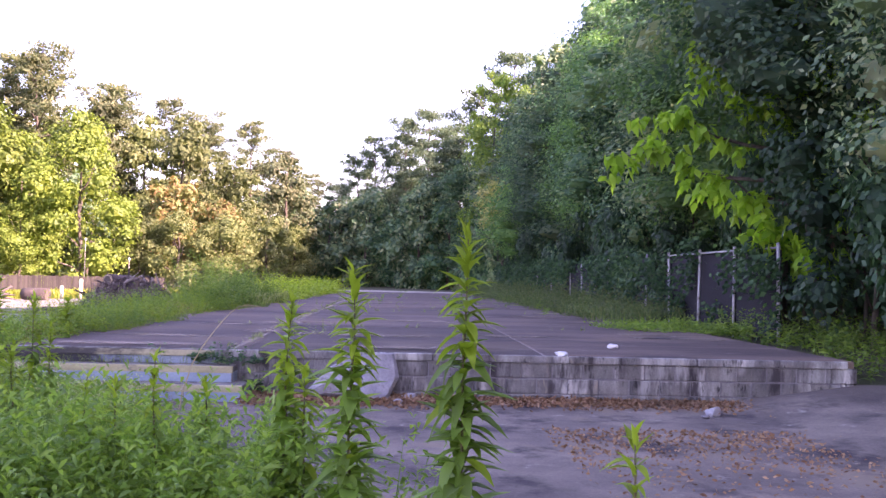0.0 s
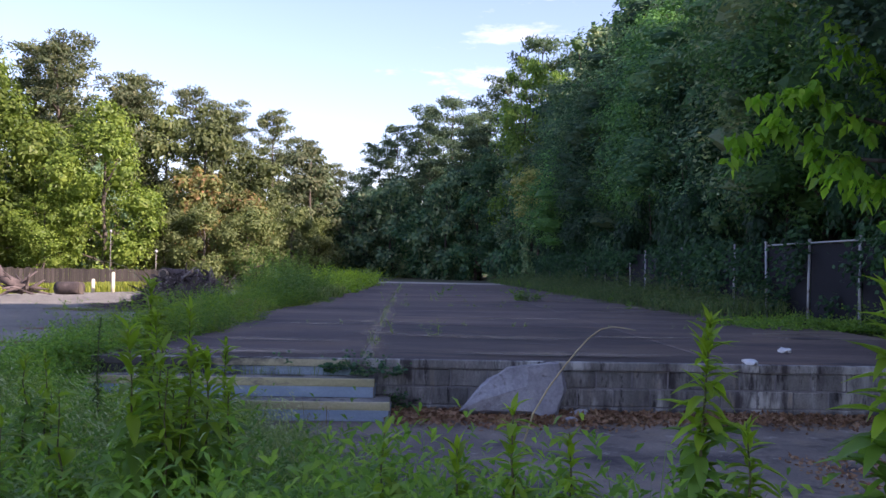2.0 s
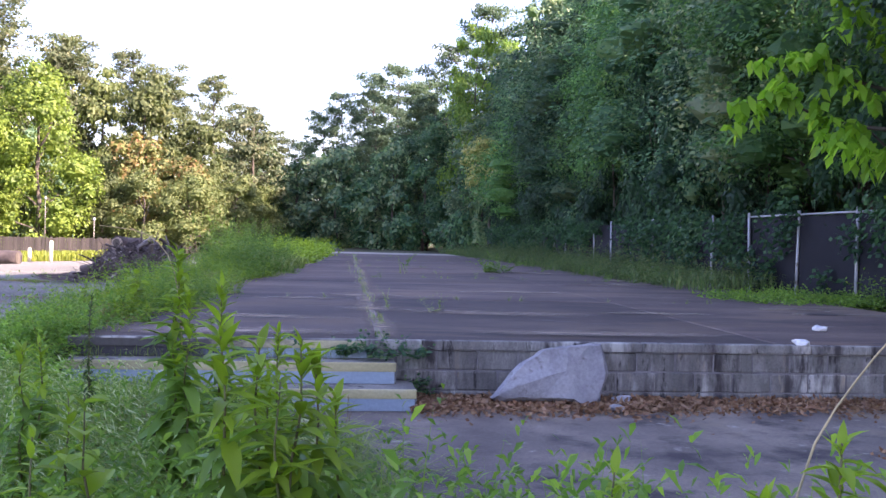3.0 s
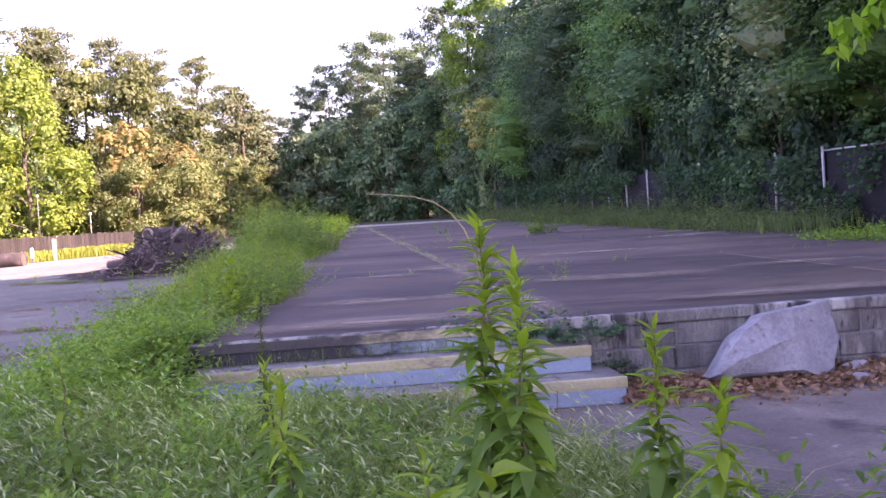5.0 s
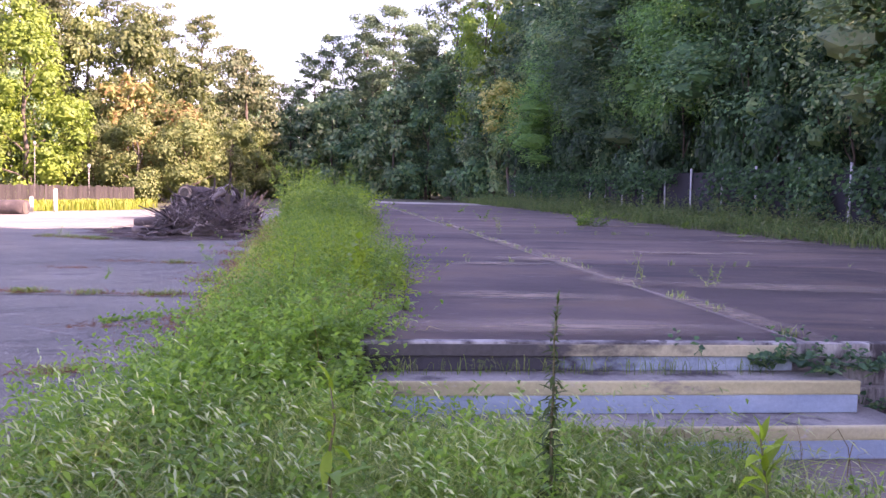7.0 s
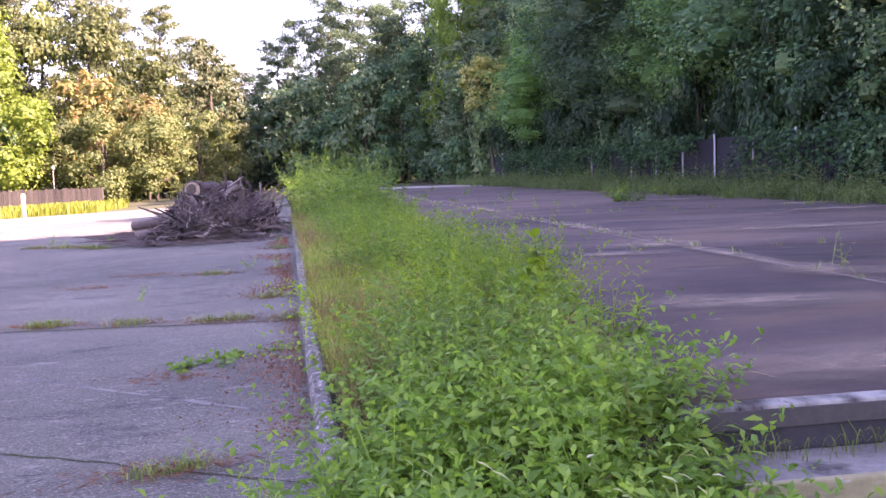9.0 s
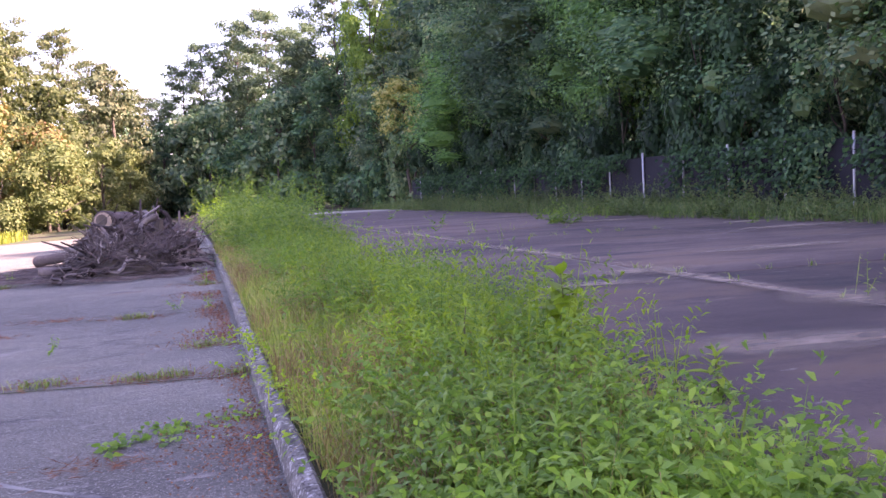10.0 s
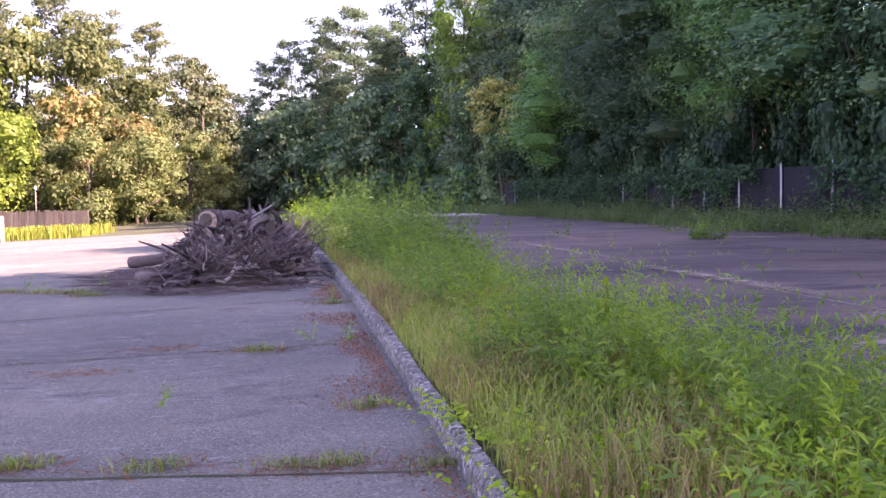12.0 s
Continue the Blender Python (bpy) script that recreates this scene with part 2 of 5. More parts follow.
PLASTIC = rough_surface("dirty_white_plastic", [(0.3, (0.62,) * 3), (0.7, (0.8,) * 3)], [(0.4, (0.45,) * 3), (0.6, (0.55,) * 3)], 6, 30, 0.5, 0.1)
STRAW = rough_surface("dry_stalk", [(0.3, (0.36, 0.28, 0.15)), (0.7, (0.55, 0.45, 0.27))], [(0.4, (0.4,) * 3), (0.6, (0.6,) * 3)], 8, 40, 0.8, 0.1)
STEM = rough_surface("weed_stem", [(0.3, (0.10, 0.12, 0.04)), (0.7, (0.17, 0.13, 0.06))], [(0.4, (0.4,) * 3), (0.6, (0.6,) * 3)], 8, 40, 0.7, 0.1)

L_WOOD = leaf_material("wood_leaf", [(0.030, 0.080, 0.057), (0.054, 0.138, 0.086), (0.086, 0.196, 0.109), (0.165, 0.255, 0.145)], 0.38, 0.6, 0.18)
# Wood leaf darkened: shade under the overhanging boughs is put into the colour.
L_VINESHADE = leaf_material("shaded_vine_leaf", [(0.016, 0.048, 0.032), (0.030, 0.084, 0.048), (0.054, 0.130, 0.066)], 0.32, 0.55, 0.16)
L_WOODB = leaf_material("wood_leaf_grey", [(0.062, 0.124, 0.092), (0.110, 0.196, 0.128), (0.170, 0.270, 0.166), (0.29, 0.335, 0.22)], 0.38, 0.6, 0.18)
L_POPLAR = leaf_material("poplar_leaf", [(0.085, 0.165, 0.034), (0.135, 0.235, 0.045), (0.21, 0.31, 0.06)], 0.42, 0.5)
L_WOODC = leaf_material("wood_leaf_fresh", [(0.054, 0.148, 0.064), (0.094, 0.228, 0.086), (0.154, 0.306, 0.104)], 0.42, 0.55, 0.18)
L_EDGE = leaf_material("dull_weed_leaf", [(0.065, 0.120, 0.050), (0.100, 0.175, 0.066), (0.140, 0.215, 0.080), (0.20, 0.22, 0.11)], 0.36, 0.55)
L_BRIGHT = leaf_material("bright_leaf", [(0.14, 0.30, 0.035), (0.20, 0.39, 0.048), (0.30, 0.48, 0.065)], 0.55, 0.5)
L_MAPLE = leaf_material("maple_leaf", [(0.074, 0.122, 0.024), (0.118, 0.174, 0.032), (0.176, 0.230, 0.044)], 0.38, 0.5)
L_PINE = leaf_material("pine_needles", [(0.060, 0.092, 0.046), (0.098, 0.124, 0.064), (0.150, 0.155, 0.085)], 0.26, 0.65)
# Darker, cooler copy of the pine needles: the far pines' shade as colour.
L_PINESHADE = leaf_material("shaded_pine_needles", [(0.050, 0.092, 0.066), (0.076, 0.126, 0.082), (0.115, 0.158, 0.098)], 0.34, 0.65, 0.08)
L_OLIVE = leaf_material("olive_leaf", [(0.070, 0.098, 0.038), (0.108, 0.140, 0.052), (0.160, 0.182, 0.072)], 0.32, 0.6)
L_RUSSET = leaf_material("russet_leaf", [(0.22, 0.115, 0.06), (0.12, 0.155, 0.06), (0.15, 0.165, 0.06), (0.19, 0.125, 0.055)], 0.3, 0.6)
# Green leaves with the gold of sunlit tips painted in.
L_SUNGOLD = leaf_material("sunlit_gold_leaf", [(0.12, 0.20, 0.06), (0.26, 0.28, 0.09), (0.40, 0.38, 0.14), (0.50, 0.45, 0.20)], 0.25, 0.6)
L_WEED = leaf_material("weed_leaf", [(0.096, 0.200, 0.044), (0.152, 0.285, 0.060), (0.240, 0.375, 0.075)], 0.48, 0.42)
L_WEEDTOP = leaf_material("young_weed_leaf", [(0.16, 0.28, 0.024), (0.23, 0.36, 0.032), (0.31, 0.42, 0.045)], 0.45, 0.42)
L_GRASS = leaf_material("grass_blade", [(0.105, 0.185, 0.048), (0.175, 0.275, 0.070), (0.270, 0.360, 0.100), (0.40, 0.42, 0.20)], 0.42, 0.5)
L_STRIP = leaf_material("strip_grass_blade", [(0.15, 0.235, 0.050), (0.25, 0.335, 0.070), (0.35, 0.41, 0.11), (0.44, 0.36, 0.18)], 0.42, 0.5)
L_SEED = leaf_material("grass_seed_head", [(0.30, 0.36, 0.19), (0.40, 0.46, 0.27), (0.50, 0.52, 0.34)], 0.3, 0.6)
L_GRASSLIT = leaf_material("meadow_blade", [(0.13, 0.17, 0.025), (0.19, 0.22, 0.034), (0.25, 0.26, 0.05)], 0.40, 0.5)
L_DRYGRASS = leaf_material("dry_blade", [(0.19, 0.13, 0.060), (0.29, 0.20, 0.10), (0.40, 0.29, 0.16)], 0.35, 0.6)
L_LITTER = leaf_material("fallen_leaf", [(0.16, 0.080, 0.050), (0.28, 0.150, 0.090), (0.42, 0.27, 0.18), (0.21, 0.115, 0.08)], 0.1, 0.8)
L_REDLITTER = leaf_material("reddish_debris", [(0.14, 0.055, 0.036), (0.22, 0.085, 0.055), (0.32, 0.15, 0.10), (0.11, 0.07, 0.055)], 0.1, 0.8)
L_SPIKE = leaf_material("dark_spike_leaf", [(0.045, 0.085, 0.022), (0.07, 0.115, 0.03)], 0.3, 0.5)


# ---- building helpers ----
def mesh_of(name, verts, faces, material, smooth=False):
    me = bpy.data.meshes.new(name)
    me.from_pydata(np.asarray(verts).tolist() if not isinstance(verts, list) else verts, [], faces if isinstance(faces, list) else faces.tolist())
    me.materials.append(material)
    if smooth:
        me.polygons.foreach_set("use_smooth", [True] * len(me.polygons))
    me.update()
    return me


def bm_mesh(name, bm, material):
    me = bpy.data.meshes.new(name)
    bm.normal_update()
    bm.to_mesh(me)
    bm.free()
    me.materials.append(material)
    return me


def thing(name, label, category, at=None, group="", kind=""):
    ob = tagged(new(name), label, category, group, kind)
    ob.empty_display_size = 0.2
    if at is not None:
        ob.matrix_basis = at
    return ob


def part(name, me, parent, label="", at=None):
    ob = new(name, me)
    ob.parent = parent
    if at is not None:
        ob.matrix_basis = at
    if label:
        tagged(ob, label)
    return ob


def solo(name, me, label, category, kind="", at=None, group=""):
    ob = tagged(new(name, me), label, category, group, kind)
    if at is not None:
        ob.matrix_basis = at
    return ob


def box_bm(x0, x1, y0, y1, z0, z1, bevel=0.0, segments=1):
    bm = bmesh.new()
    bmesh.ops.create_cube(bm, size=1)
    for v in bm.verts:
        v.co = Vector((x0 + (x1 - x0) * (v.co.x + 0.5), y0 + (y1 - y0) * (v.co.y + 0.5), z0 + (z1 - z0) * (v.co.z + 0.5)))
    if bevel:
        bmesh.ops.bevel(bm, geom=bm.edges[:], offset=bevel, segments=segments, affect="EDGES", profile=0.6)
    return bm


def worn(bm, cuts, amount, scale, seed=0):
    """Uneven, chipped faces."""
    if cuts:
        bmesh.ops.subdivide_edges(bm, edges=bm.edges[:], cuts=cuts, use_grid_fill=True)
    for v in bm.verts:
        v.co += noise.noise_vector((v.co + Vector((seed * 7.3, 0, 0))) * scale) * amount
    return bm


def tube(points, radii, sides=6):
    """A tapered round branch along points."""
    vs, fs = [], []
    pts = [Vector(p) for p in points]
    for k, p in enumerate(pts):
        d = (pts[min(k + 1, len(pts) - 1)] - pts[max(k - 1, 0)]).normalized()
        a = d.orthogonal().normalized()
        b = d.cross(a)
        if k:
            a = (last - d * last.dot(d)).normalized()
            b = d.cross(a)
        last = a
        for s in range(sides):
            w = 2 * math.pi * s / sides
            vs.append(tuple(p + (a * math.cos(w) + b * math.sin(w)) * radii[k]))
        if k:
            o = (k - 1) * sides
            fs += [[o + s, o + (s + 1) % sides, o + sides + (s + 1) % sides, o + sides + s] for s in range(sides)]
    n = len(vs)
    fs += [list(range(sides))[::-1], list(range(n - sides, n))]
    return vs, fs


def joined(pieces):
    vs, fs = [], []
    for v, f in pieces:
        o = len(vs)
        vs += [tuple(p) for p in v]
        fs += [[i + o for i in q] for q in f]
    return vs, fs


def unit(a):
    return a / np.maximum(np.linalg.norm(a, axis=1, keepdims=True), 1e-9)


def blades(rng, base, way, length, width, droop=0.35, curl=None):
    """Pointed leaves of two bent halves: from base along way. One quad each side of a bend, four triangles."""
    n = len(base)
    length, width = np.broadcast_to(length, n)[:, None], np.broadcast_to(width, n)[:, None]
    side = unit(np.cross(way, unit(rng.normal(size=(n, 3)) * 0.5 + (0, 0, 1.0))))
    down = np.zeros((n, 3))
    down[:, 2] = -1
    mid = base + way * length * 0.45 + down * length * droop * 0.12
    tip = base + way * length * 0.95 + down * length * droop * 0.62
    v = np.stack([base - side * width * 0.14, base + side * width * 0.14, mid + side * width * 0.5, mid - side * width * 0.5, tip], 1).reshape(-1, 3)
    o = np.arange(n) * 5
    quads = np.stack([o, o + 1, o + 2, o + 3], 1).tolist()
    tris = np.stack([o + 3, o + 2, o + 4], 1).tolist()
    return v, quads + tris


def flakes(rng, base, way, length, width):
    """Small far leaves: one folded diamond each."""
    n = len(base)
    length, width = np.broadcast_to(length, n)[:, None], np.broadcast_to(width, n)[:, None]
    side = unit(np.cross(way, unit(rng.normal(size=(n, 3)))))
    v = np.stack([base, base + way * length * 0.45 + side * width * 0.5, base + way * length, base + way * length * 0.45 - side * width * 0.5], 1).reshape(-1, 3)
    o = np.arange(n) * 4
    return v, np.stack([o, o + 1, o + 2, o + 3], 1)


def ball_dirs(rng, n):
    return unit(rng.normal(size=(n, 3)))


def clump_leaves(rng, centres, radii, n, length, width, flat=0.6, droop=0.3, core=0.55, shell=0.62):
    """Leaves laid like shingles over many overlapping billows, each round a dense heart of foliage."""
    w = radii ** 2
    k = rng.choice(len(centres), n, p=w / w.sum())
    d = ball_dirs(rng, n)
    d[:, 2] = np.where(rng.random(n) < 0.45, np.abs(d[:, 2]), d[:, 2])
    r = radii[k] * (shell + (1.10 - shell) * rng.random(n) ** 0.8)
    r = r * (1 + 0.20 * np.sin(d[:, 0] * 6 + k) * np.sin(d[:, 2] * 5 + k * 1.7) + 0.13 * np.sin(d[:, 1] * 11 + k * 2.3))
    pos = centres[k] + d * r[:, None] * (1, 1, flat)
    face = unit(d * 1.15 + (0, 0, 0.4) + rng.normal(size=(n, 3)) * 0.42)
    way = unit(np.cross(face, rng.normal(size=(n, 3))) + d * 0.25 - (0, 0, droop * 0.8))
    side = unit(np.cross(way, face))
    length, width = length * (0.55 + 0.8 * rng.random((n, 1))), width * (0.55 + 0.8 * rng.random((n, 1)))
    v = np.stack([pos, pos + way * length * 0.45 + side * width * 0.5, pos + way * length, pos + way * length * 0.45 - side * width * 0.5], 1).reshape(-1, 3)
    o = np.arange(n) * 4
    vs, fs = [v], np.stack([o, o + 1, o + 2, o + 3], 1).tolist()
    at = n * 4
    for c, rad in zip(centres, radii if core else ()):
        grid = np.array([(math.sin(i * math.pi / 5) * math.cos(j * math.pi / 4), math.sin(i * math.pi / 5) * math.sin(j * math.pi / 4), math.cos(i * math.pi / 5)) for i in range(6) for j in range(8)])
        grid = grid * rng.uniform(0.7, 1.1, (48, 1))
        vs.append(c + grid * rad * core * (1, 1, flat))
        fs += [[at + i * 8 + j, at + (i + 1) * 8 + j, at + (i + 1) * 8 + (j + 1) % 8, at + i * 8 + (j + 1) % 8] for i in range(5) for j in range(8)]
        at += 48
    return np.concatenate(vs), fs


# ---- lie of the land ----
def lot_line(y):
    return float(np.interp(y, [-40, -12, -6, 0, 5, 8, 12, 16, 30, 60, 110, 200], [0, 0, 0.03, 0.18, 0.26, 0.36, 0.44, 0.48, 0.40, 0.05, 0, 0]))


def land(x, y):
    """Height of the ground under paving and plants."""
    if x < -5.36:
        return lot_line(y) - 0.035 * min(-5.36 - x, 22) * min(max((y + 8) / 12, 0), 1)
    if x < -4.09:
        if y > 0:
            return lot_line(y) + 0.12 + (0.42 - lot_line(y)) * (x + 5.25) / 1.16
        f = min(max(-y / 1.2, 0), 1)
        return (1 - f) * (lot_line(y) + 0.12 + 0.1 * (x + 5.25)) + f * lot_line(y) * (1 - (x + 5.25) / 1.16)
    if x < 7.0 and y < 0.1:
        return 0.0
    if x >= 7.0:
        f = min(max((y + 3) / 5, 0), 1)
        return 0.46 * f + max(0, min((x - 9) * 0.06, 3.0))
    return 0.40 if y < 90 else 0.30


def sheet(xs, ys, lift, height=land):
    vs = [(x, y, height(x, y) + lift) for y in ys for x in xs]
    w = len(xs)
    fs = [[j * w + i, j * w + i + 1, (j + 1) * w + i + 1, (j + 1) * w + i] for j in range(len(ys) - 1) for i in range(w - 1)]
    return vs, fs


gx = [-900, -400, -200, -120, -80, -60, -50, -42, -36, -31, -27, -23, -20, -17, -14, -12, -10, -8.5, -7, -6, -5.37, -5.35, -4.8, -4.5, -4.10, -4.08, -1, 2, 5, 6.99, 7.01, 9, 11, 14, 18, 25, 40, 70, 140, 300, 900]
gy = [-900, -300, -100, -60, -40, -30, -20, -14, -12, -10, -8, -6, -4, -3, -2, -1.2, -0.6, 0.05, 0.15, 2, 5, 8, 12, 16, 22, 30, 40, 50, 60, 75, 90, 110, 150, 250, 500, 1000, 2500]
solo("ground", mesh_of("ground", *sheet(gx, gy, -0.03), SOIL), "dark soil and low green growth reaching to the horizon", "ground", "structure")

# asphalt of the parking lot beside the kerb
lx = [-44, -36, -31, -27, -23, -20, -17, -14, -12, -10, -8.5, -7, -6, -5.37]
ly = [-16, -12, -10, -8, -6, -4, -3, -2, -1.2, -0.6, 0.05, 2, 5, 8, 12, 16, 22, 30, 40, 46]
solo("road", mesh_of("road", *sheet(lx, ly, 0.0), ASPHALT), "cracked grey asphalt parking lot with worn patches", "asphalt", "structure")
solo("pavement", mesh_of("pavement", *sheet([-4.06, -1, 2, 5, 7.0, 8.2], [-16, -12, -8, -4, -1.2, 0.06], 0.004), APRON),
     "stained concrete apron before the block wall", "apron", "structure")


# ---- raised slab ----
SLAB_X0, SLAB_X1, SLAB_Y1, SLAB_Z = -4.10, 7.0, 47.0, 0.58
slab = thing("floor_slab", "dark stained concrete floor slab of a demolished building", "slab", kind="structure")
cols = [SLAB_X0, -1.165, 2.9, SLAB_X1]
rows_y = [0.0, 6.27, 12.0, 18.0, 25.0, 32.0, 39.5, SLAB_Y1]
for i in range(3):
    for j in range(7):
        bm = box_bm(cols[i] + (0.034 if i == 1 else 0.008), cols[i + 1] - (0.034 if i == 0 else 0.008), rows_y[j] + ((0.008 if j == 1 else 0.003) if j else 0.09), rows_y[j + 1] - (0.008 if j == 0 else 0.003), 0.2, SLAB_Z - 0.004 * ((i + j) % 2), 0.012)
        part("panel", bm_mesh("panel", bm, SLABTOP), slab)
part("joint_fill", bm_mesh("joint_fill", box_bm(SLAB_X0 + 0.02, SLAB_X1 - 0.02, 0.1, SLAB_Y1 - 0.02, 0.1, SLAB_Z - 0.010), JOINT), slab, "pale dirt and grit in the joints")
solo("trim_far", bm_mesh("trim_far", box_bm(-4.4, 8.4, SLAB_Y1 + 0.02, 54, 0.3, 0.56, 0.02), SUNLIT_GRAVEL), "pale concrete strip beyond the slab, sunlight put into its colour", "concrete", "structure")
for k, (x, y, w, d) in enumerate([(5.9, 4.2, 1.6, 0.2), (5.6, 5.2, 1.1, 0.14), (5.9, 15.2, 2.0, 0.16), (4.0, 19.5, 1.5, 0.12)]):
    bm = worn(box_bm(x - w / 2, x + w / 2, y - d / 2, y + d / 2, SLAB_Z - 0.03, SLAB_Z + 0.02, 0.008), 2, 0.012, 3, k)
    part("patch", bm_mesh("patch", bm, APRON), slab, "pale strip of bare concrete")

# ---- block wall under the slab's front edge ----
wall = thing("wall_front", "stained concrete block retaining wall with a thin cap", "wall", kind="structure")
part("core", bm_mesh("core", box_bm(SLAB_X0 + 0.05, SLAB_X1 - 0.22, 0.010, 0.085, -0.1, 0.49), MORTAR), wall)
x = SLAB_X0
rng = random.Random(4)
while x < SLAB_X1 - 0.3:
    w = min(rng.uniform(1.6, 2.6), SLAB_X1 - 0.02 - x)
    bm = worn(box_bm(x + 0.004, x + w - 0.004, -0.025, 0.086, 0.492, SLAB_Z + 0.003, 0.012, 2), 0, 0.006, 3, x)
    part("cap", bm_mesh("cap", bm, BLOCK), wall)
    x += w
block_meshes = []
for k in range(5):
    block_meshes.append(bm_mesh("block", worn(box_bm(-0.195, 0.195, -0.1, 0.1, -0.095, 0.095, 0.012), 0, 0.006, 6, k), BLOCK))
half_mesh = bm_mesh("block", worn(box_bm(-0.095, 0.095, -0.1, 0.1, -0.095, 0.095, 0.012), 0, 0.006, 6, 9), BLOCK)
for c, z in enumerate((0.392, 0.192)):
    x0 = -1.02 + 0.0
    k = 0
    xx = x0 - (0.2 if c % 2 else 0.0)
    while xx < SLAB_X1 - 0.25:
        part("block", block_meshes[rng.randrange(5)], wall, "", pose(xx + 0.2, 0.1 + rng.uniform(-0.006, 0.006), z, 0, rng.uniform(-0.4, 0.4), rng.uniform(-0.5, 0.5)))
        xx += 0.4
    part("block", half_mesh, wall, "", pose(SLAB_X1 - 0.11, 0.1, z))
part("footing", bm_mesh("footing", worn(box_bm(-1.0, SLAB_X1 - 0.01, -0.012, 0.2, -0.15, 0.092, 0.012), 3, 0.012, 2.2, 5), BLOCK), wall, "rough stained concrete footing")
side = thing("wall_side", "concrete block end wall of the raised slab", "wall", kind="structure")
for c, z in enumerate((0.392, 0.192)):
    for k in range(16):
        part("block", block_meshes[(k + c) % 5], side, "", pose(SLAB_X1 - 0.1, 0.42 + 0.4 * k + (0.2 if c % 2 else 0), z, 0, 0, 90))

part("footing", bm_mesh("footing", worn(box_bm(SLAB_X1 - 0.2, SLAB_X1 + 0.006, 0.22, 6.9, -0.15, 0.092, 0.012), 3, 0.012, 2.2, 6), BLOCK), side, "rough stained concrete footing")

# ---- painted steps ----
steps = thing("concrete_steps", "concrete steps with faded blue risers and yellow nosings", "steps")
SX0, SX1 = -4.05, -1.035
for k, (top, y0, x1) in enumerate(((0.205, -0.68, -0.864), (0.40, -0.355, SX1))):
    st = part("step", bm_mesh("step", worn(box_bm(SX0, x1, y0, 0.0, -0.1 if not k else 0.2, top, 0.014, 2), 0, 0.006, 3, k), CONCRETE), steps)
    part("riser", bm_mesh("riser", box_bm(SX0 + 0.01, x1 - 0.012, y0 - 0.007, y0 + 0.01, top - 0.19, top - 0.078, 0.003), BLUE), st, "faded pale blue painted riser")
    part("nosing", bm_mesh("nosing", worn(box_bm(SX0 + 0.005, x1 + 0.003, y0 - 0.011, y0 + 0.03, top - 0.082, top + 0.004, 0.012, 2), 0, 0.004, 5, k), YELLOW), st, "faded yellow painted nosing")
    part("end_face", bm_mesh("end_face", box_bm(x1 - 0.01, x1 + 0.006, y0 + 0.03, -0.03, top - 0.19, top - 0.07, 0.003), BLUE), st, "faded blue painted end")
part("riser", bm_mesh("riser", box_bm(SX0, -1.30, -0.012, 0.012, 0.402, 0.497, 0.003), TOPRISER), steps, "black-stained pale blue top riser")
part("nosing", bm_mesh("nosing", box_bm(SX0, -1.32, -0.034, -0.0245, 0.496, SLAB_Z - 0.01, 0.003), TOPEDGE), steps, "stained cream top edge")

# ---- broken chunk of concrete leaning on the wall ----
bm = bmesh.new()
outline = [(-0.12, 0.10), (0.02, 0.25), (0.175, 0.41), (0.39, 0.55), (0.62, 0.575), (0.86, 0.61), (0.97, 0.605), (1.03, 0.30), (0.92, 0.06), (0.80, 0.0), (0.65, 0.06), (0.33, 0.065), (-0.02, 0.06)]
loops = []
for y, grow in ((-0.13, 0.93), (-0.075, 1.0), (0.10, 1.0), (0.16, 0.9)):
    loops.append([bm.verts.new((0.5 + (px - 0.5) * grow, y + 0.03 * math.sin(px * 7), 0.31 + (pz - 0.31) * grow)) for px, pz in outline])
for a, b in zip(loops, loops[1:]):
    for i in range(13):
        bm.faces.new((a[i], a[(i + 1) % 13], b[(i + 1) % 13], b[i]))
for ring, y in ((loops[0], -0.165), (loops[3][::-1], 0.17)):
    hub = bm.verts.new((0.58, y, 0.34))
    for i in range(13):
        bm.faces.new((ring[(i + 1) % 13], ring[i], hub))
bmesh.ops.recalc_face_normals(bm, faces=bm.faces[:])
bmesh.ops.subdivide_edges(bm, edges=bm.edges[:], cuts=3, use_grid_fill=True)
for v in bm.verts:
    v.co += noise.noise_vector(v.co * 3.5) * 0.020 + noise.noise_vector(v.co * 13) * 0.012
solo("concrete_chunk", bm_mesh("concrete_chunk", bm, ROCK), "jagged grey broken concrete chunk leaning on the block wall", "rubble", at=pose(-0.02, -0.40, 0.0, -14, 0, 3))
for k, (x, y, s) in enumerate([(1.14, -0.30, 0.09), (4.72, -1.07, 0.085), (4.55, -1.3, 0.05), (1.02, -0.62, 0.07)]):
    bm = bmesh.new()
    bmesh.ops.create_icosphere(bm, subdivisions=2, radius=s)
    for v in bm.verts:
        v.co = Vector((v.co.x * 1.3, v.co.y, v.co.z * 0.8)) + noise.noise_vector(v.co * 9 + Vector((k, 0, 0))) * s * 0.55
    solo("rubble_stone", bm_mesh("rubble_stone", bm, ROCK), "small grey lump of broken concrete on the apron", "rubble", at=pose(x, y, s * 0.5, 0, 0, k * 50), group="rubble by the wall")
for x, y, z in ((3.10, 0.02, 0.588), (4.13, 1.60, 0.588)):
    bm = worn(box_bm(-0.075, 0.075, -0.05, 0.05, 0, 0.045, 0.015, 2), 2, 0.035, 14, x)
    solo("plastic_scrap", bm_mesh("plastic_scrap", bm, PLASTIC), "crumpled white plastic scrap lying on the slab", "litter", at=pose(x, y, z, 0, 0, x * 40), group="litter on the slab")

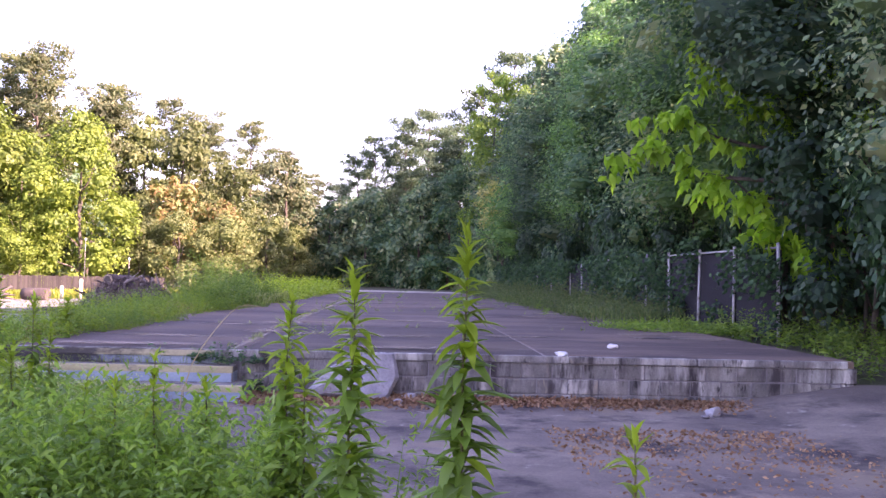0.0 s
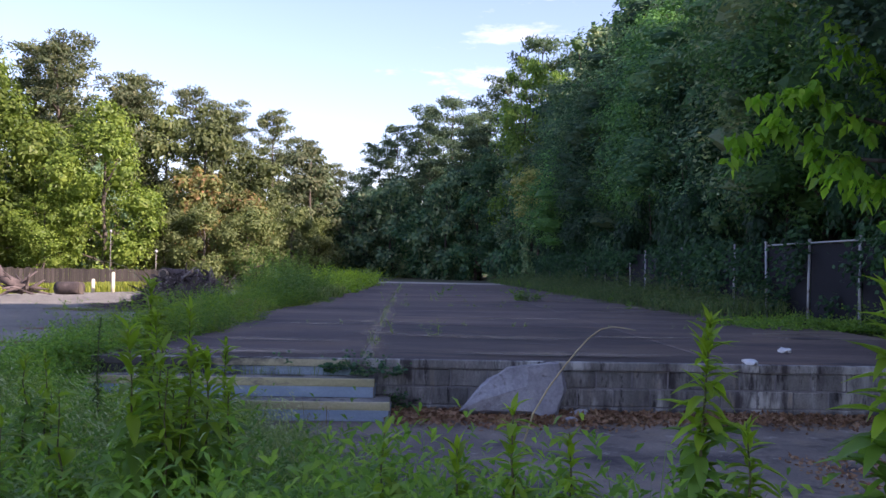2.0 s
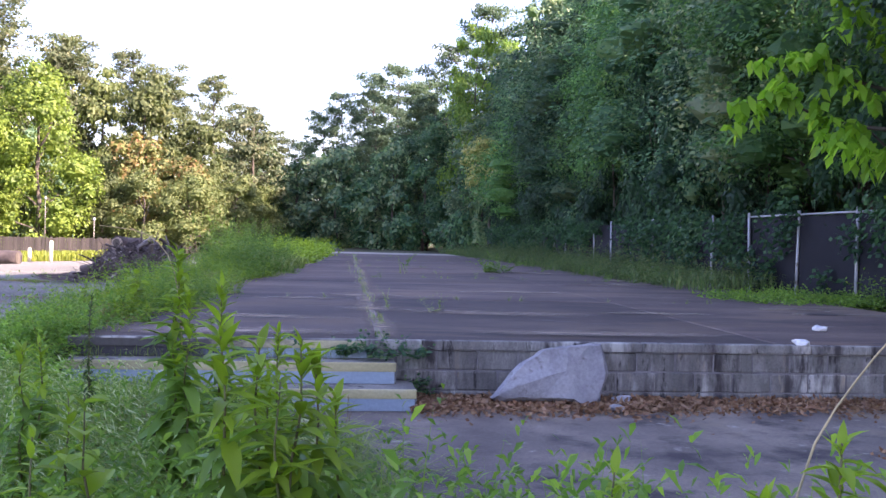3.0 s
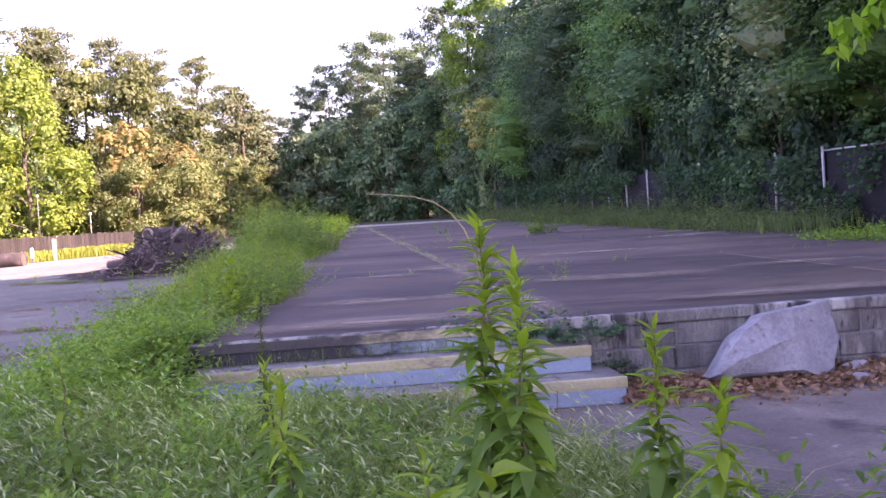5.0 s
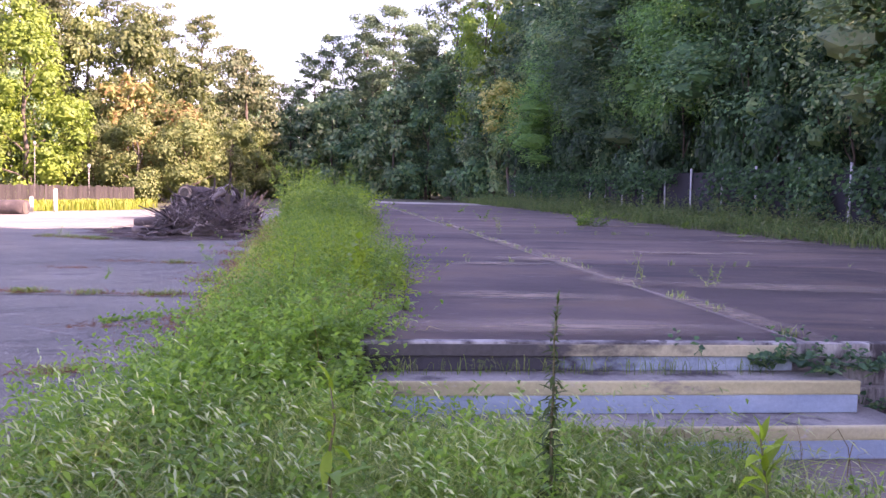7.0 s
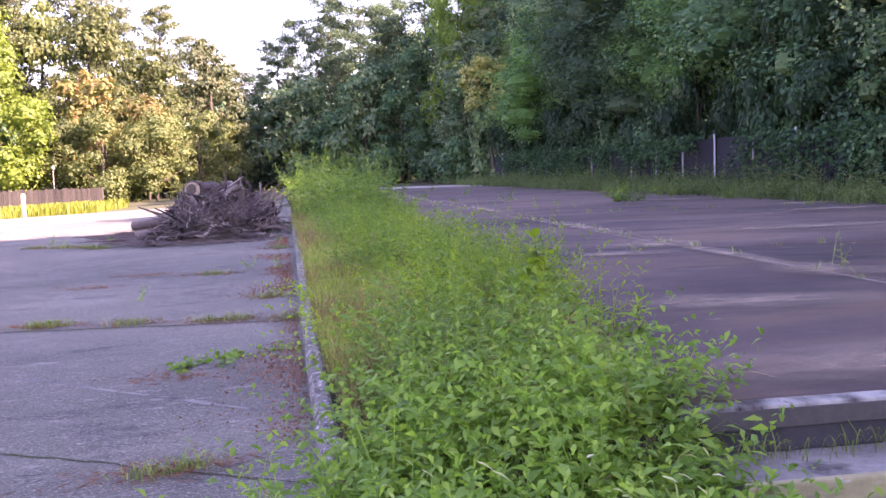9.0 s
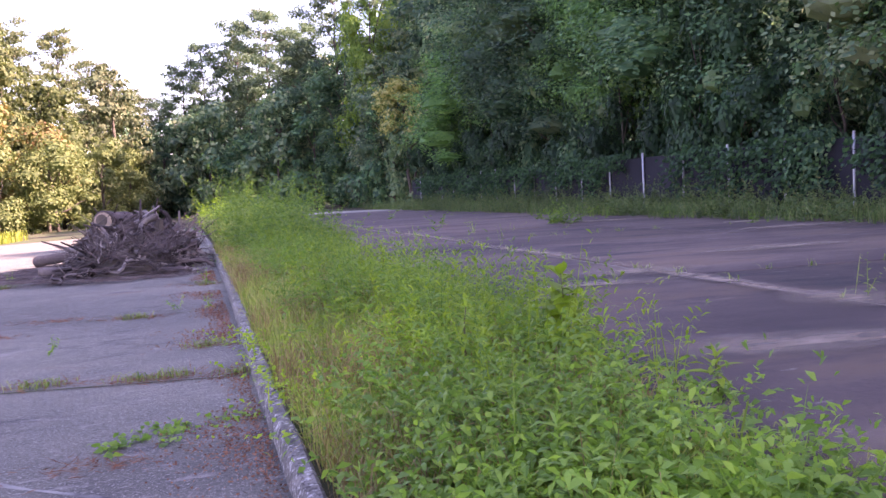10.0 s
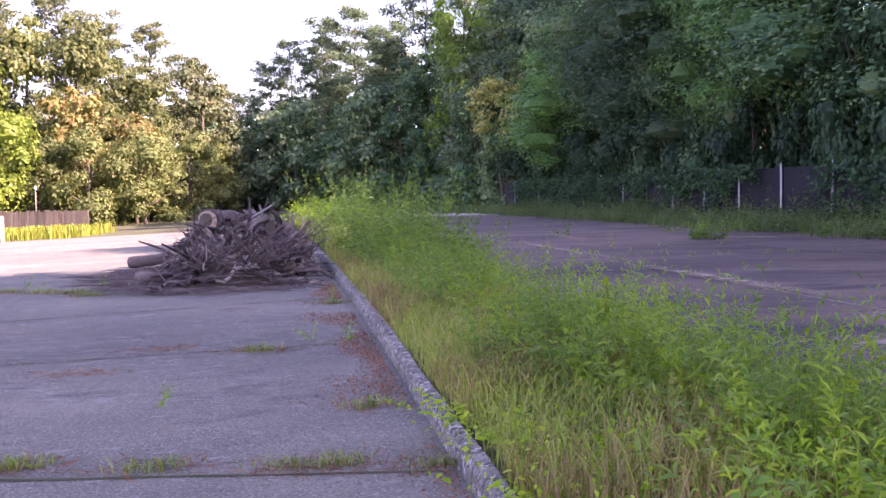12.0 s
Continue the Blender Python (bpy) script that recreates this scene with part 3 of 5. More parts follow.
# ---- kerb ----
kerb = thing("kerb", "weathered grey concrete kerb with rounded top", "kerb", kind="structure")
y = 0.6
while y < 44:
    n = 3.05
    prof = [(-0.056, -0.15), (-0.046, 0.09), (-0.026, 0.13), (0.030, 0.138), (0.050, 0.115), (0.056, -0.15)]
    vs, fs = [], []
    for s in range(7):
        yy = y + 0.01 + (n - 0.02) * s / 6
        for px, pz in prof:
            q = noise.noise_vector(Vector((px * 6, yy * 2.1, pz * 6))) * 0.014
            vs.append((float(np.interp(yy, [3, 10], [-5.395, -5.335])) + px + q.x, yy, lot_line(yy) + pz + q.z))
        if s:
            o = (s - 1) * 6
            fs += [[o + i, o + (i + 1) % 6, o + 6 + (i + 1) % 6, o + 6 + i] for i in range(6)]
    fs += [list(range(6))[::-1], list(range(36, 42))]
    fs = [f[::-1] for f in fs]
    part("kerb_stone", mesh_of("kerb_stone", vs, fs, KERBSTONE), kerb)
    y += n


# ---- fences ----
fence = thing("fence", "chain-link fence with dark screening and grey steel posts", "fence")
FX = 8.30
post_me = mesh_of("post", *tube([(0, 0, -0.3), (0, 0, 1.86)], [0.032, 0.032], 10), STEEL, True)
cap_me = mesh_of("post_cap", *tube([(0, 0, 1.86), (0, 0, 1.885), (0, 0, 1.90)], [0.038, 0.036, 0.012], 10), STEEL, True)
cloth_me = bm_mesh("screen", box_bm(-0.006, 0.006, 0.03, 2.41, 0.06, 1.76), SCREEN)
rail_me = mesh_of("top_rail", *tube([(0, 0.0, 1.80), (0, 2.44, 1.80)], [0.021, 0.021], 8), STEEL, True)
for k in range(-1, 20):
    y = 8.195 + 2.44 * k
    tilt = 1.2 * math.sin(k * 2.3)
    post = part("post", post_me, fence, "", pose(FX, y, 0.50, 0, tilt, 0))
    part("post_cap", cap_me, post)
    part("screen", cloth_me, fence, "", pose(FX + 0.05, y, 0.50))
    if k < 2:
        part("top_rail", rail_me, fence, "", pose(FX, y, 0.50))
board_fence = thing("board_fence", "dark weathered low wooden board fence across the far lot", "fence")
board_me = [bm_mesh("board", worn(box_bm(-0.068, 0.068, -0.012, 0.012, 0.06, 1.26 + 0.03 * k, 0.004), 0, 0.01, 3, k), BOARD) for k in range(4)]
fpost_me = bm_mesh("fence_post", box_bm(-0.05, 0.05, -0.05, 0.05, -0.4, 1.32, 0.008), BOARD)
frail_me = bm_mesh("fence_rail", box_bm(0, 2.4, 0.014, 0.05, -0.045, 0.045, 0.005), BOARD)
rng = random.Random(11)
for k in range(11):
    x = -16.75 - 2.4 * (k + 1)
    z = -0.28 - 0.01 * k
    part("fence_post", fpost_me, board_fence, "", pose(x + 2.4, 60.05, z))
    for h in (0.3, 1.05):
        part("fence_rail", frail_me, board_fence, "", pose(x, 60.0, z + h))
    for b in range(16):
        part("board", board_me[rng.randrange(4)], board_fence, "", pose(x + 0.075 + b * 0.15, 60, z, 0, rng.uniform(-0.8, 0.8)))
for x, y, h in ((-17.44, 43.7, 1.12), (-18.85, 44.6, 0.75)):
    b = thing("bollard", "cream painted round bollard at the lot's edge", "bollard", pose(x, y, land(x, y) - 0.02), "bollards")
    part("shaft", mesh_of("shaft", *tube([(0, 0, -0.1), (0, 0, h)], [0.10, 0.10], 12), POSTPAINT, True), b)
    part("cap", mesh_of("cap", *tube([(0, 0, h), (0, 0, h + 0.04), (0, 0, h + 0.06)], [0.10, 0.08, 0.02], 12), POSTPAINT, True), b)
for x, y, h in ((-26.2, 71, 4.3), (-21.0, 66, 2.6)):
    p = thing("lamp_post", "thin grey metal lamp post behind the fence", "lamp post", pose(x, y, -0.2), "lamp posts")
    part("pole", mesh_of("pole", *tube([(0, 0, -0.2), (0, 0, h)], [0.032, 0.024], 8), CONCRETE, True), p)
    part("lamp_head", mesh_of("lamp_head", *tube([(0, 0, h - 0.1), (0, 0, h + 0.05), (0, 0, h + 0.18)], [0.05, 0.12, 0.03], 10), STEEL, True), p)


# ---- trees ----
def wavy(rng, a, b, n, amount):
    a, b = Vector(a), Vector(b)
    pts = []
    for k in range(n + 1):
        f = k / n
        q = a.lerp(b, f)
        if 0 < k < n:
            q += Vector((rng.uniform(-1, 1), rng.uniform(-1, 1), rng.uniform(-0.5, 0.7))) * amount
        pts.append(q)
    return pts


def tree(name, label, category, seed, height, spread, low, leaves, size, leaf, group, clumps=26, flat=0.7, limbs=4, trunk=0.2, at=None, lean=0.0):
    """Broad tree: tapered trunk, limbs, and a crown of many clumps of leaves; lean draws the crown out to one side (-x)."""
    rng, nr = random.Random(seed), np.random.default_rng(seed)
    t = thing(name, label, category, at, group)
    top = Vector((rng.uniform(-0.6, 0.6), rng.uniform(-0.6, 0.6), height * 0.86))
    path = wavy(rng, (0, 0, -0.3), top, 6, height * 0.018)
    part("trunk", mesh_of("trunk", *tube(path, [trunk * (1 - 0.8 * k / 6) for k in range(7)], 8), BARK, True), t)
    cs, rs = [], []
    for k in range(clumps):
        f = (k + rng.random()) / clumps
        z = height * (low + (0.95 - low) * f)
        prof = math.sin(math.pi * min(0.16 + 0.80 * f, 1)) ** 0.7
        a = k * 2.4 + rng.uniform(-0.5, 0.5)
        if lean and rng.random() < lean:
            a = math.pi + rng.gauss(0, 0.8)
        r = spread * prof * rng.uniform(0.45, 0.95)
        cs.append((math.cos(a) * r, math.sin(a) * r, z))
        rs.append(spread * rng.choice((0.14, 0.2, 0.27, 0.36, 0.48)) * rng.uniform(0.85, 1.1) * (0.6 + 0.5 * prof))
    cs, rs = np.array(cs), np.array(rs)
    for k in range(limbs):
        c = Vector(cs[int((k + 0.5) * clumps / limbs)])
        start = path[0].lerp(path[-1], min(max(c.z / height * 0.75, 0.1), 0.8))
        part("limb", mesh_of("limb", *tube(wavy(rng, start, c, 4, height * 0.02), [trunk * 0.42 * (1 - 0.18 * q) for q in range(5)], 6), BARK, True), t)
    v, f = clump_leaves(nr, cs, rs, leaves, size, size * 0.62, flat, 0.45)
    part("crown", mesh_of("crown", v, f, leaf), t)
    return t


def pine(name, label, seed, height, spread, low, leaves, leaf, group, at=None, needle=0.36):
    """Pine: tall bare trunk, rising boughs that fork, and flat tufts of needles towards their ends."""
    rng, nr = random.Random(seed), np.random.default_rng(seed)
    t = thing(name, label, "pine", at, group)
    path = wavy(rng, (0, 0, -0.3), (rng.uniform(-0.8, 0.8), rng.uniform(-0.8, 0.8), height * 0.97), 8, 0.16)
    part("trunk", mesh_of("trunk", *tube(path, [0.25 * (1 - 0.92 * k / 8) for k in range(9)], 8), BARK, True), t)
    cs, rs = [], []
    n = 38
    for k in range(n):
        f = (k + rng.random()) / n
        z = height * (low + (0.97 - low) * f ** 0.85)
        a = k * 2.4 + rng.uniform(-0.7, 0.7)
        reach = spread * (1.0 - 0.75 * max(f - 0.35, 0) / 0.65) * rng.uniform(0.3, 1.0) * (0.75 + 0.5 * min(f * 3, 0.5)) + 0.4
        tip = Vector((math.cos(a) * reach, math.sin(a) * reach, z + reach * rng.uniform(0.0, 0.45)))
        i = min(int(z / height * 8), 7)
        root = path[i].lerp(path[i + 1], min(max(z / height * 8 - i, 0), 1))
        if k % 2 == 0:
            part("bough", mesh_of("bough", *tube(wavy(rng, root, tip, 3, 0.2), [0.075, 0.055, 0.04, 0.02], 5), BARK, True), t)
        for q in (0.45, 0.62, 0.75, 0.88, 1.0, 1.0):
            p = root.lerp(tip, q)
            cs.append(tuple(p + Vector((rng.uniform(-0.7, 0.7), rng.uniform(-0.7, 0.7), rng.uniform(-0.15, 0.35)))))
            rs.append(rng.uniform(0.35, 0.85))
    v, f = clump_leaves(nr, np.array(cs), np.array(rs), leaves, needle, needle * 0.34, 0.55, -0.35, 0.0, 0.35)
    part("crown", mesh_of("crown", v, f, leaf), t)
    return t


def place(x, y, turn=0.0, s=1.0, sz=None, z=None):
    return Matrix.LocRotScale((x, y, land(x, y) - 0.05 if z is None else z), Euler((0, 0, radians(turn))), (s, s, sz or s))


def grove(protos, spots, seed, turn=180):
    """Sets the first trees and copies of them on the spots (x, y, scale, height scale)."""
    rng = random.Random(seed)
    used = set()
    for k, (x, y, s, sz) in enumerate(spots):
        p = protos[rng.randrange(len(protos))] if k >= len(protos) else protos[k]
        m = place(x, y, rng.uniform(-turn, turn), s, sz)
        if p.name in used:
            copy_thing(p, m)
        else:
            p.matrix_basis = m
            used.add(p.name)


rng = random.Random(21)
W = "trees of the dark wood"
near = [tree("broadleaf_tree", "dense dark green broadleaf tree hung with vines behind the fence", "tree", 100 + k, 14, 3.1, 0.17, 25000, 0.135, (L_WOODB, L_WOOD, L_WOODC, L_WOODC)[k], W, 50, 0.72, lean=0.5) for k in range(4)]
grove(near, [((10.9 if k < 4 else 12.0) + rng.uniform(-1.0 if k > 3 else -0.3, 1.0 if k > 3 else 0.4), 1.5 + 3.9 * k + rng.uniform(-0.9, 0.9), rng.uniform(0.85, 1.3), rng.uniform(0.78, 1.2)) for k in range(13)], 5, 35)
back = [tree("broadleaf_tree", "tall dark green broadleaf tree in the wood", "tree", 120 + k, 18, 3.8, 0.1, 7000, 0.34, (L_WOOD, L_WOODB)[k], W, 40) for k in range(2)]
shade = [tree("broadleaf_tree", "tall dark green broadleaf tree standing deep in the wood", "tree", 130, 21, 4.3, 0.06, 2800, 0.95, L_WOOD, W, 34)]
grove(shade, [(13 + rng.uniform(-1, 1), -34 + 4.0 * k + rng.uniform(-1, 1), 1.0, rng.uniform(0.9, 1.1)) for k in range(9)]
      + [(19 + rng.uniform(-1, 1), -36 + 4.4 * k + rng.uniform(-1, 1), 1.1, rng.uniform(1.1, 1.25)) for k in range(9)]
      + [(19.5 + 3.5 * (k % 2) + rng.uniform(-1, 1), 46 + 5.5 * k + rng.uniform(-1, 1), 1.0, rng.uniform(1.12, 1.28)) for k in range(10)], 4)
grove(back, [(17.5 + rng.uniform(-1.5, 2), 6 + 5.6 * k + rng.uniform(-1.5, 1.5), rng.uniform(0.9, 1.1), rng.uniform(0.9, 1.05)) for k in range(10)]
      + [(12.5 - 0.05 * k + rng.uniform(-1.5, 1.5), 55 + 5 * k, rng.uniform(0.85, 1.05), rng.uniform(0.98, 1.18) - 0.025 * k) for k in range(9)] + [(9.6, 68, 0.8, 0.74), (8.2, 80, 0.9, 0.84), (6.8, 90, 0.9, 0.86), (4.4, 99, 0.9, 0.8)], 6)
shrubs = [tree("shrub", "vine-covered green shrub leaning over the fence, mostly in shade-darkened leaf colour", "shrub", 140 + k, 4.6, 1.5, 0.12, 4600, 0.15, (L_VINESHADE, L_WOOD, L_VINESHADE)[k], "shrubs along the fence", 24, 0.8, 3, 0.06) for k in range(3)]
grove(shrubs, [(9.25 + rng.uniform(-0.2, 0.6), 14.5 + 2.3 * k + rng.uniform(-0.6, 0.6), rng.uniform(0.85, 1.15), rng.uniform(0.9, 1.6)) for k in range(18)] + [(10.1, 11.5, 0.9, 1.4), (10.2, 9.0, 0.9, 1.4), (9.3, 4.0, 1.1, 1.1), (9.0, 2.0, 1.1, 1.0), (9.6, 0.0, 1.2, 1.1), (9.4, -2.4, 1.2, 1.0), (10.3, 6.4, 1.0, 1.4), (11.4, 4.6, 1.2, 1.0), (11.2, 2.2, 1.2, 1.0), (12.8, 7.6, 1.3, 1.0), (10.9, -0.8, 1.2, 1.0), (13.2, 3.6, 1.4, 1.0), (12.6, 0.6, 1.3, 1.0), (11.8, 9.8, 1.1, 1.1)], 7)

under = [tree("undergrowth_shrub", "dark leafy undergrowth shrub inside the wood", "shrub", 150, 4.2, 2.0, 0.0, 1700, 0.36, L_WOOD, "undergrowth of the wood", 18, 0.8, 3, 0.06)]
grove(under, [(14.0 + 2.2 * (k % 2) + rng.uniform(-0.5, 0.5), 1.0 + 2.6 * k + rng.uniform(-0.6, 0.6), rng.uniform(1.0, 1.3), rng.uniform(1.0, 1.5)) for k in range(18)], 8)


def lime_tree(x, y):
    """Tree with long boughs reaching out over the slab, hung with large drooping leaves."""
    rng, nr = random.Random(171), np.random.default_rng(171)
    t = thing("lime_tree", "bright green broadleaf tree with boughs of large drooping leaves", "tree", pose(x, y, land(x, y) - 0.05))
    path = wavy(rng, (0, 0, -0.3), (-0.3, 0.2, 9.2), 6, 0.2)
    part("trunk", mesh_of("trunk", *tube(path, [0.2 * (1 - 0.75 * k / 6) for k in range(7)], 9), BARK, True), t)
    base, way = [], []
    for reach, side, rise, root in ((-4.2, 0.4, 3.9, 3.2), (-2.7, -0.6, 5.5, 4.4), (-1.5, 0.1, 5.2, 4.2), (-2.0, 0.7, 3.5, 2.7), (-1.5, -0.5, 2.4, 1.8), (-0.6, -1.1, 1.9, 1.5), (0.2, -0.9, 6.3, 5.2),
                                    (0.9, -1.2, 3.0, 2.3), (-0.1, -1.3, 3.9, 3.0), (-1.8, 0.6, 7.2, 5.6), (-0.4, 1.2, 8.0, 6.4), (-3.3, 0.6, 4.8, 3.7), (1.2, -1.4, 5.6, 4.5), (1.8, -1.2, 4.2, 3.4), (1.5, -1.6, 6.8, 5.6), (-0.9, -0.9, 6.0, 4.8), (2.2, -1.0, 2.8, 2.2), (0.6, -1.5, 4.9, 4.0), (-2.6, -0.2, 6.6, 5.2)):
        i = min(int(root / 9.2 * 6), 5)
        tip = Vector((reach, side, rise - 0.25))
        bough = wavy(rng, path[i].lerp(path[i + 1], root / 9.2 * 6 - i), tip, 5, 0.12)
        bough[4].z += 0.22
        part("bough", mesh_of("bough", *tube(bough, [0.055, 0.045, 0.036, 0.027, 0.018, 0.008], 6), BARK, True), t)
        for spray in range(17):
            f = rng.uniform(0.42, 1.0)
            j = min(int(f * 5), 4)
            p = bough[j].lerp(bough[j + 1], f * 5 - j)
            d = Vector((rng.gauss(-0.35, 0.6), rng.gauss(-0.15, 0.6), rng.gauss(-0.15, 0.45))).normalized() * rng.uniform(0.25, 0.75)
            for q in range(11):
                at = p + d * (0.15 + 0.85 * q / 10)
                base.append((at.x + rng.gauss(0, 0.05), at.y + rng.gauss(0, 0.05), at.z + rng.gauss(0, 0.04)))
                a = rng.uniform(0, 6.28)
                way.append((math.cos(a) * 0.6, math.sin(a) * 0.6, rng.uniform(-1.0, 0.15)))
    v, f = blades(nr, np.array(base), unit(np.array(way)), nr.uniform(0.16, 0.30, len(base)), nr.uniform(0.13, 0.20, len(base)), 0.7)
    part("crown", mesh_of("crown", v, f, L_BRIGHT), t)


lime_tree(9.5, 6.6)
# Sunlit part of the wood's crown; its sunlight is the gold leaf colour.
tree("golden_shrub", "sunlit crown high among the dark trees, sunlight put into its leaf colour", "shrub", 173, 9.0, 2.5, 0.52, 5200, 0.24, L_SUNGOLD, "", 22, 0.6, 4, 0.15, place(9.2, 61.0, 0))
lime2 = [tree("poplar_tree", "sunlit yellow-green broadleaf tree above the wood", "tree", 181 + k, 20, 4.4, 0.2, 9500, 0.34, L_POPLAR, "yellow-green trees", 34) for k in range(1)]
grove(lime2, [(9.6, 74, 0.66, 1.06), (13.4, 80, 0.8, 1.0)], 9)

P = "pines"
pines = [pine("pine", "tall pine with a bare trunk and open crown", 200 + k, 22, 4.0, 0.30, 12500, L_PINE, P) for k in range(3)]
# The far pines' shade is in their needle colour, not cast.
dark_pines = [pine("pine", "tall pine with layered boughs, shade put into its needle colour", 210 + k, 22, 4.6, 0.10, 12500, L_PINESHADE, P, None, 0.38) for k in range(3)]
spots = [(-22.1, 101, 1.05, 0.97), (-18.3, 111, 1.05, 1.01), (-27, 104, 1.2, 1.08), (-31.5, 97, 1.25, 1.06), (-37, 90, 1.4, 1.2), (-42, 95, 1.2, 1.12), (-48, 90, 1.4, 1.22), (-54, 93, 1.2, 1.2),
         (-60, 97, 1.2, 1.15), (-66, 92, 1.2, 1.1), (-14.5, 113, 0.95, 0.84), (-11.5, 118, 1.0, 0.74), (-25, 112, 1.1, 1.0), (-35, 108, 1.1, 1.1), (-45, 108, 1.1, 1.1),
         (-20, 122, 1.1, 0.85)]
far_spots = [(1.3, 119, 1.1, 1.08), (-2.5, 121, 1.0, 0.98), (-5.5, 124, 1.0, 0.88), (4.5, 112, 1.1, 1.0), (7.5, 104, 1.1, 1.05), (3.5, 126, 1.2, 1.02), (10, 96, 1.1, 1.1), (8.5, 115, 1.2, 1.1),
         (-8.5, 130, 1.2, 0.80), (13, 88, 1.1, 1.08), (6, 95, 0.9, 0.72), (2, 105, 0.9, 0.62), (-2, 112, 1.0, 0.66)]
grove(pines, spots, 12)
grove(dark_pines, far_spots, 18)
M = "sunlit trees behind the board fence"
maples = [tree("maple_tree", "sunlit yellow-green maple behind the board fence", "tree", 220 + k, 13, 4.2, 0.08, 12000, 0.27, L_MAPLE, M, 40, 0.75) for k in range(2)]
grove(maples, [(-28.2, 76, 1.25, 1.30), (-33, 74, 0.75, 0.66), (-40.5, 77, 1.3, 1.25), (-46.5, 74, 1.15, 1.2), (-53, 78, 1.2, 1.2), (-36.8, 83, 0.9, 0.95), (-60, 80, 1.3, 1.3)], 13)
olives = [tree("olive_shrub", "olive-green leafy small tree at the lot's far edge", "tree", 240 + k, 8.5, 3.4, 0.02, 7000, 0.27, L_OLIVE, "small trees at the far edge", 26) for k in range(2)]
thicket = [tree("young_pine", "olive-brown young pine in the thicket", "pine", 270 + k, 12.5, 3.2, 0.02, 6000, 0.34, (L_PINE, L_OLIVE)[k], "young pines", 34, 0.6) for k in range(2)]
grove(thicket, [(-12.5 - 5.2 * k, 96 + rng.uniform(-3, 3), rng.uniform(0.95, 1.2), rng.uniform(1.15, 1.5)) for k in range(10)], 17)
grove(olives, [(-15.6, 79, 0.9, 0.86), (-19.5, 77, 0.9, 0.95), (-23.5, 79, 0.9, 1.0), (-12.8, 86, 0.95, 1.0), (-11.2, 96, 1.0, 1.05), (-16.5, 90, 1.1, 1.3), (-21.5, 91, 1.1, 1.45), (-26.5, 88, 1.1, 1.4)], 14)
russet = [tree("russet_tree", "olive tree with patches of russet new leaves", "tree", 260, 12, 3.6, 0.2, 4200, 0.42, L_RUSSET, "russet trees", 20)]
grove(russet, [(-22.0, 85, 1.0, 1.0), (-17.0, 84, 0.8, 0.8)], 15)
dark = [tree("hemlock_tree", "dark green drooping tree closing the far end", "tree", 280 + k, 11, 4.2, 0.0, 3000, 0.52, (L_WOOD, L_WOODB)[k], "dark trees at the far end", 28) for k in range(2)]
grove(dark, [(-8 + 2.9 * k + rng.uniform(-1, 1), 104 - 3.0 * k + rng.uniform(-2, 2), rng.uniform(0.8, 1.1), rng.uniform(0.75, 1.1)) for k in range(6)]
      + [(9.6 + rng.uniform(-0.6, 0.6), 62 + 4.5 * k, rng.uniform(0.6, 0.85), rng.uniform(0.6, 0.9)) for k in range(7)]
      + [(-12 - 5 * k, 116 + rng.uniform(-3, 3), 1.1, 1.2) for k in range(9)] + [(-14 + 3.4 * k, 109 + rng.uniform(-2, 2), 0.9, 0.55) for k in range(8)] + [(-5, 112, 1, 1), (0, 108, 1, 1.0), (-31, 86, 1, 1.1), (-43, 86, 1, 1.1), (-56, 86, 1.1, 1.2)]
      + [(x, 122 + rng.uniform(-2, 2), 0.95, h / 11) for x, h in ((-11, 11), (-8, 11.5), (-5, 13), (-2, 15), (1.5, 16.5), (5, 16), (9, 18), (12.5, 19))], 16)


# ---- brush pile, logs ----
def branch(name, me, parent, p, q, roll, thick):
    """Lays a branch mesh of length one between two points."""
    p, q = Vector(p), Vector(q)
    d = q - p
    rot = d.to_track_quat("Z", "Y").to_matrix().to_4x4() @ Matrix.Rotation(roll, 4, "Z")
    return part(name, me, parent, "", Matrix.Translation(p) @ rot @ Matrix.Diagonal((thick, thick, d.length, 1)))


rng = random.Random(33)
def stalk(offsets, radii, heights, sides=6):
    """A branch of length one along z, with level rings that stay round when it is stretched."""
    vs, fs = [], []
    for k, ((ox, oy), r, h) in enumerate(zip(offsets, radii, heights)):
        for q in range(sides):
            w = 2 * math.pi * q / sides
            vs.append((ox + math.cos(w) * r, oy + math.sin(w) * r, h))
        if k:
            o = (k - 1) * sides
            fs += [[o + q, o + (q + 1) % sides, o + sides + (q + 1) % sides, o + sides + q] for q in range(sides)]
    n = len(vs)
    fs += [list(range(sides))[::-1], list(range(n - sides, n))]
    return vs, fs


stick_meshes = []
for k in range(10):
    bend = [(math.sin(j * (0.8 + 0.08 * k) + k) * 1.9, math.cos(j * 0.9 + k * 2) * 1.9) for j in range(7)]
    pieces = [stalk(bend, [1.05, 1.0, 0.92, 0.9, 0.8, 0.7, 0.55], [0, 0.15, 0.33, 0.5, 0.67, 0.84, 1.0])]
    bx, by = bend[3]
    a = k * 1.3
    pieces.append(stalk([(bx + math.cos(a) * d, by + math.sin(a) * d) for d in (0.0, 3.0, 6.5 + 0.3 * k)], [0.6, 0.5, 0.3], [0.5, 0.6, 0.72], 5))
    stick_meshes.append(mesh_of("branch", *joined(pieces), (DEADWOOD, PALEWOOD)[k % 2], True))
pile = thing("brush_pile", "heap of grey dead branches, roots and cut logs on the asphalt", "brush pile", pose(-6.80, 15.3, lot_line(15.3) - 0.07))


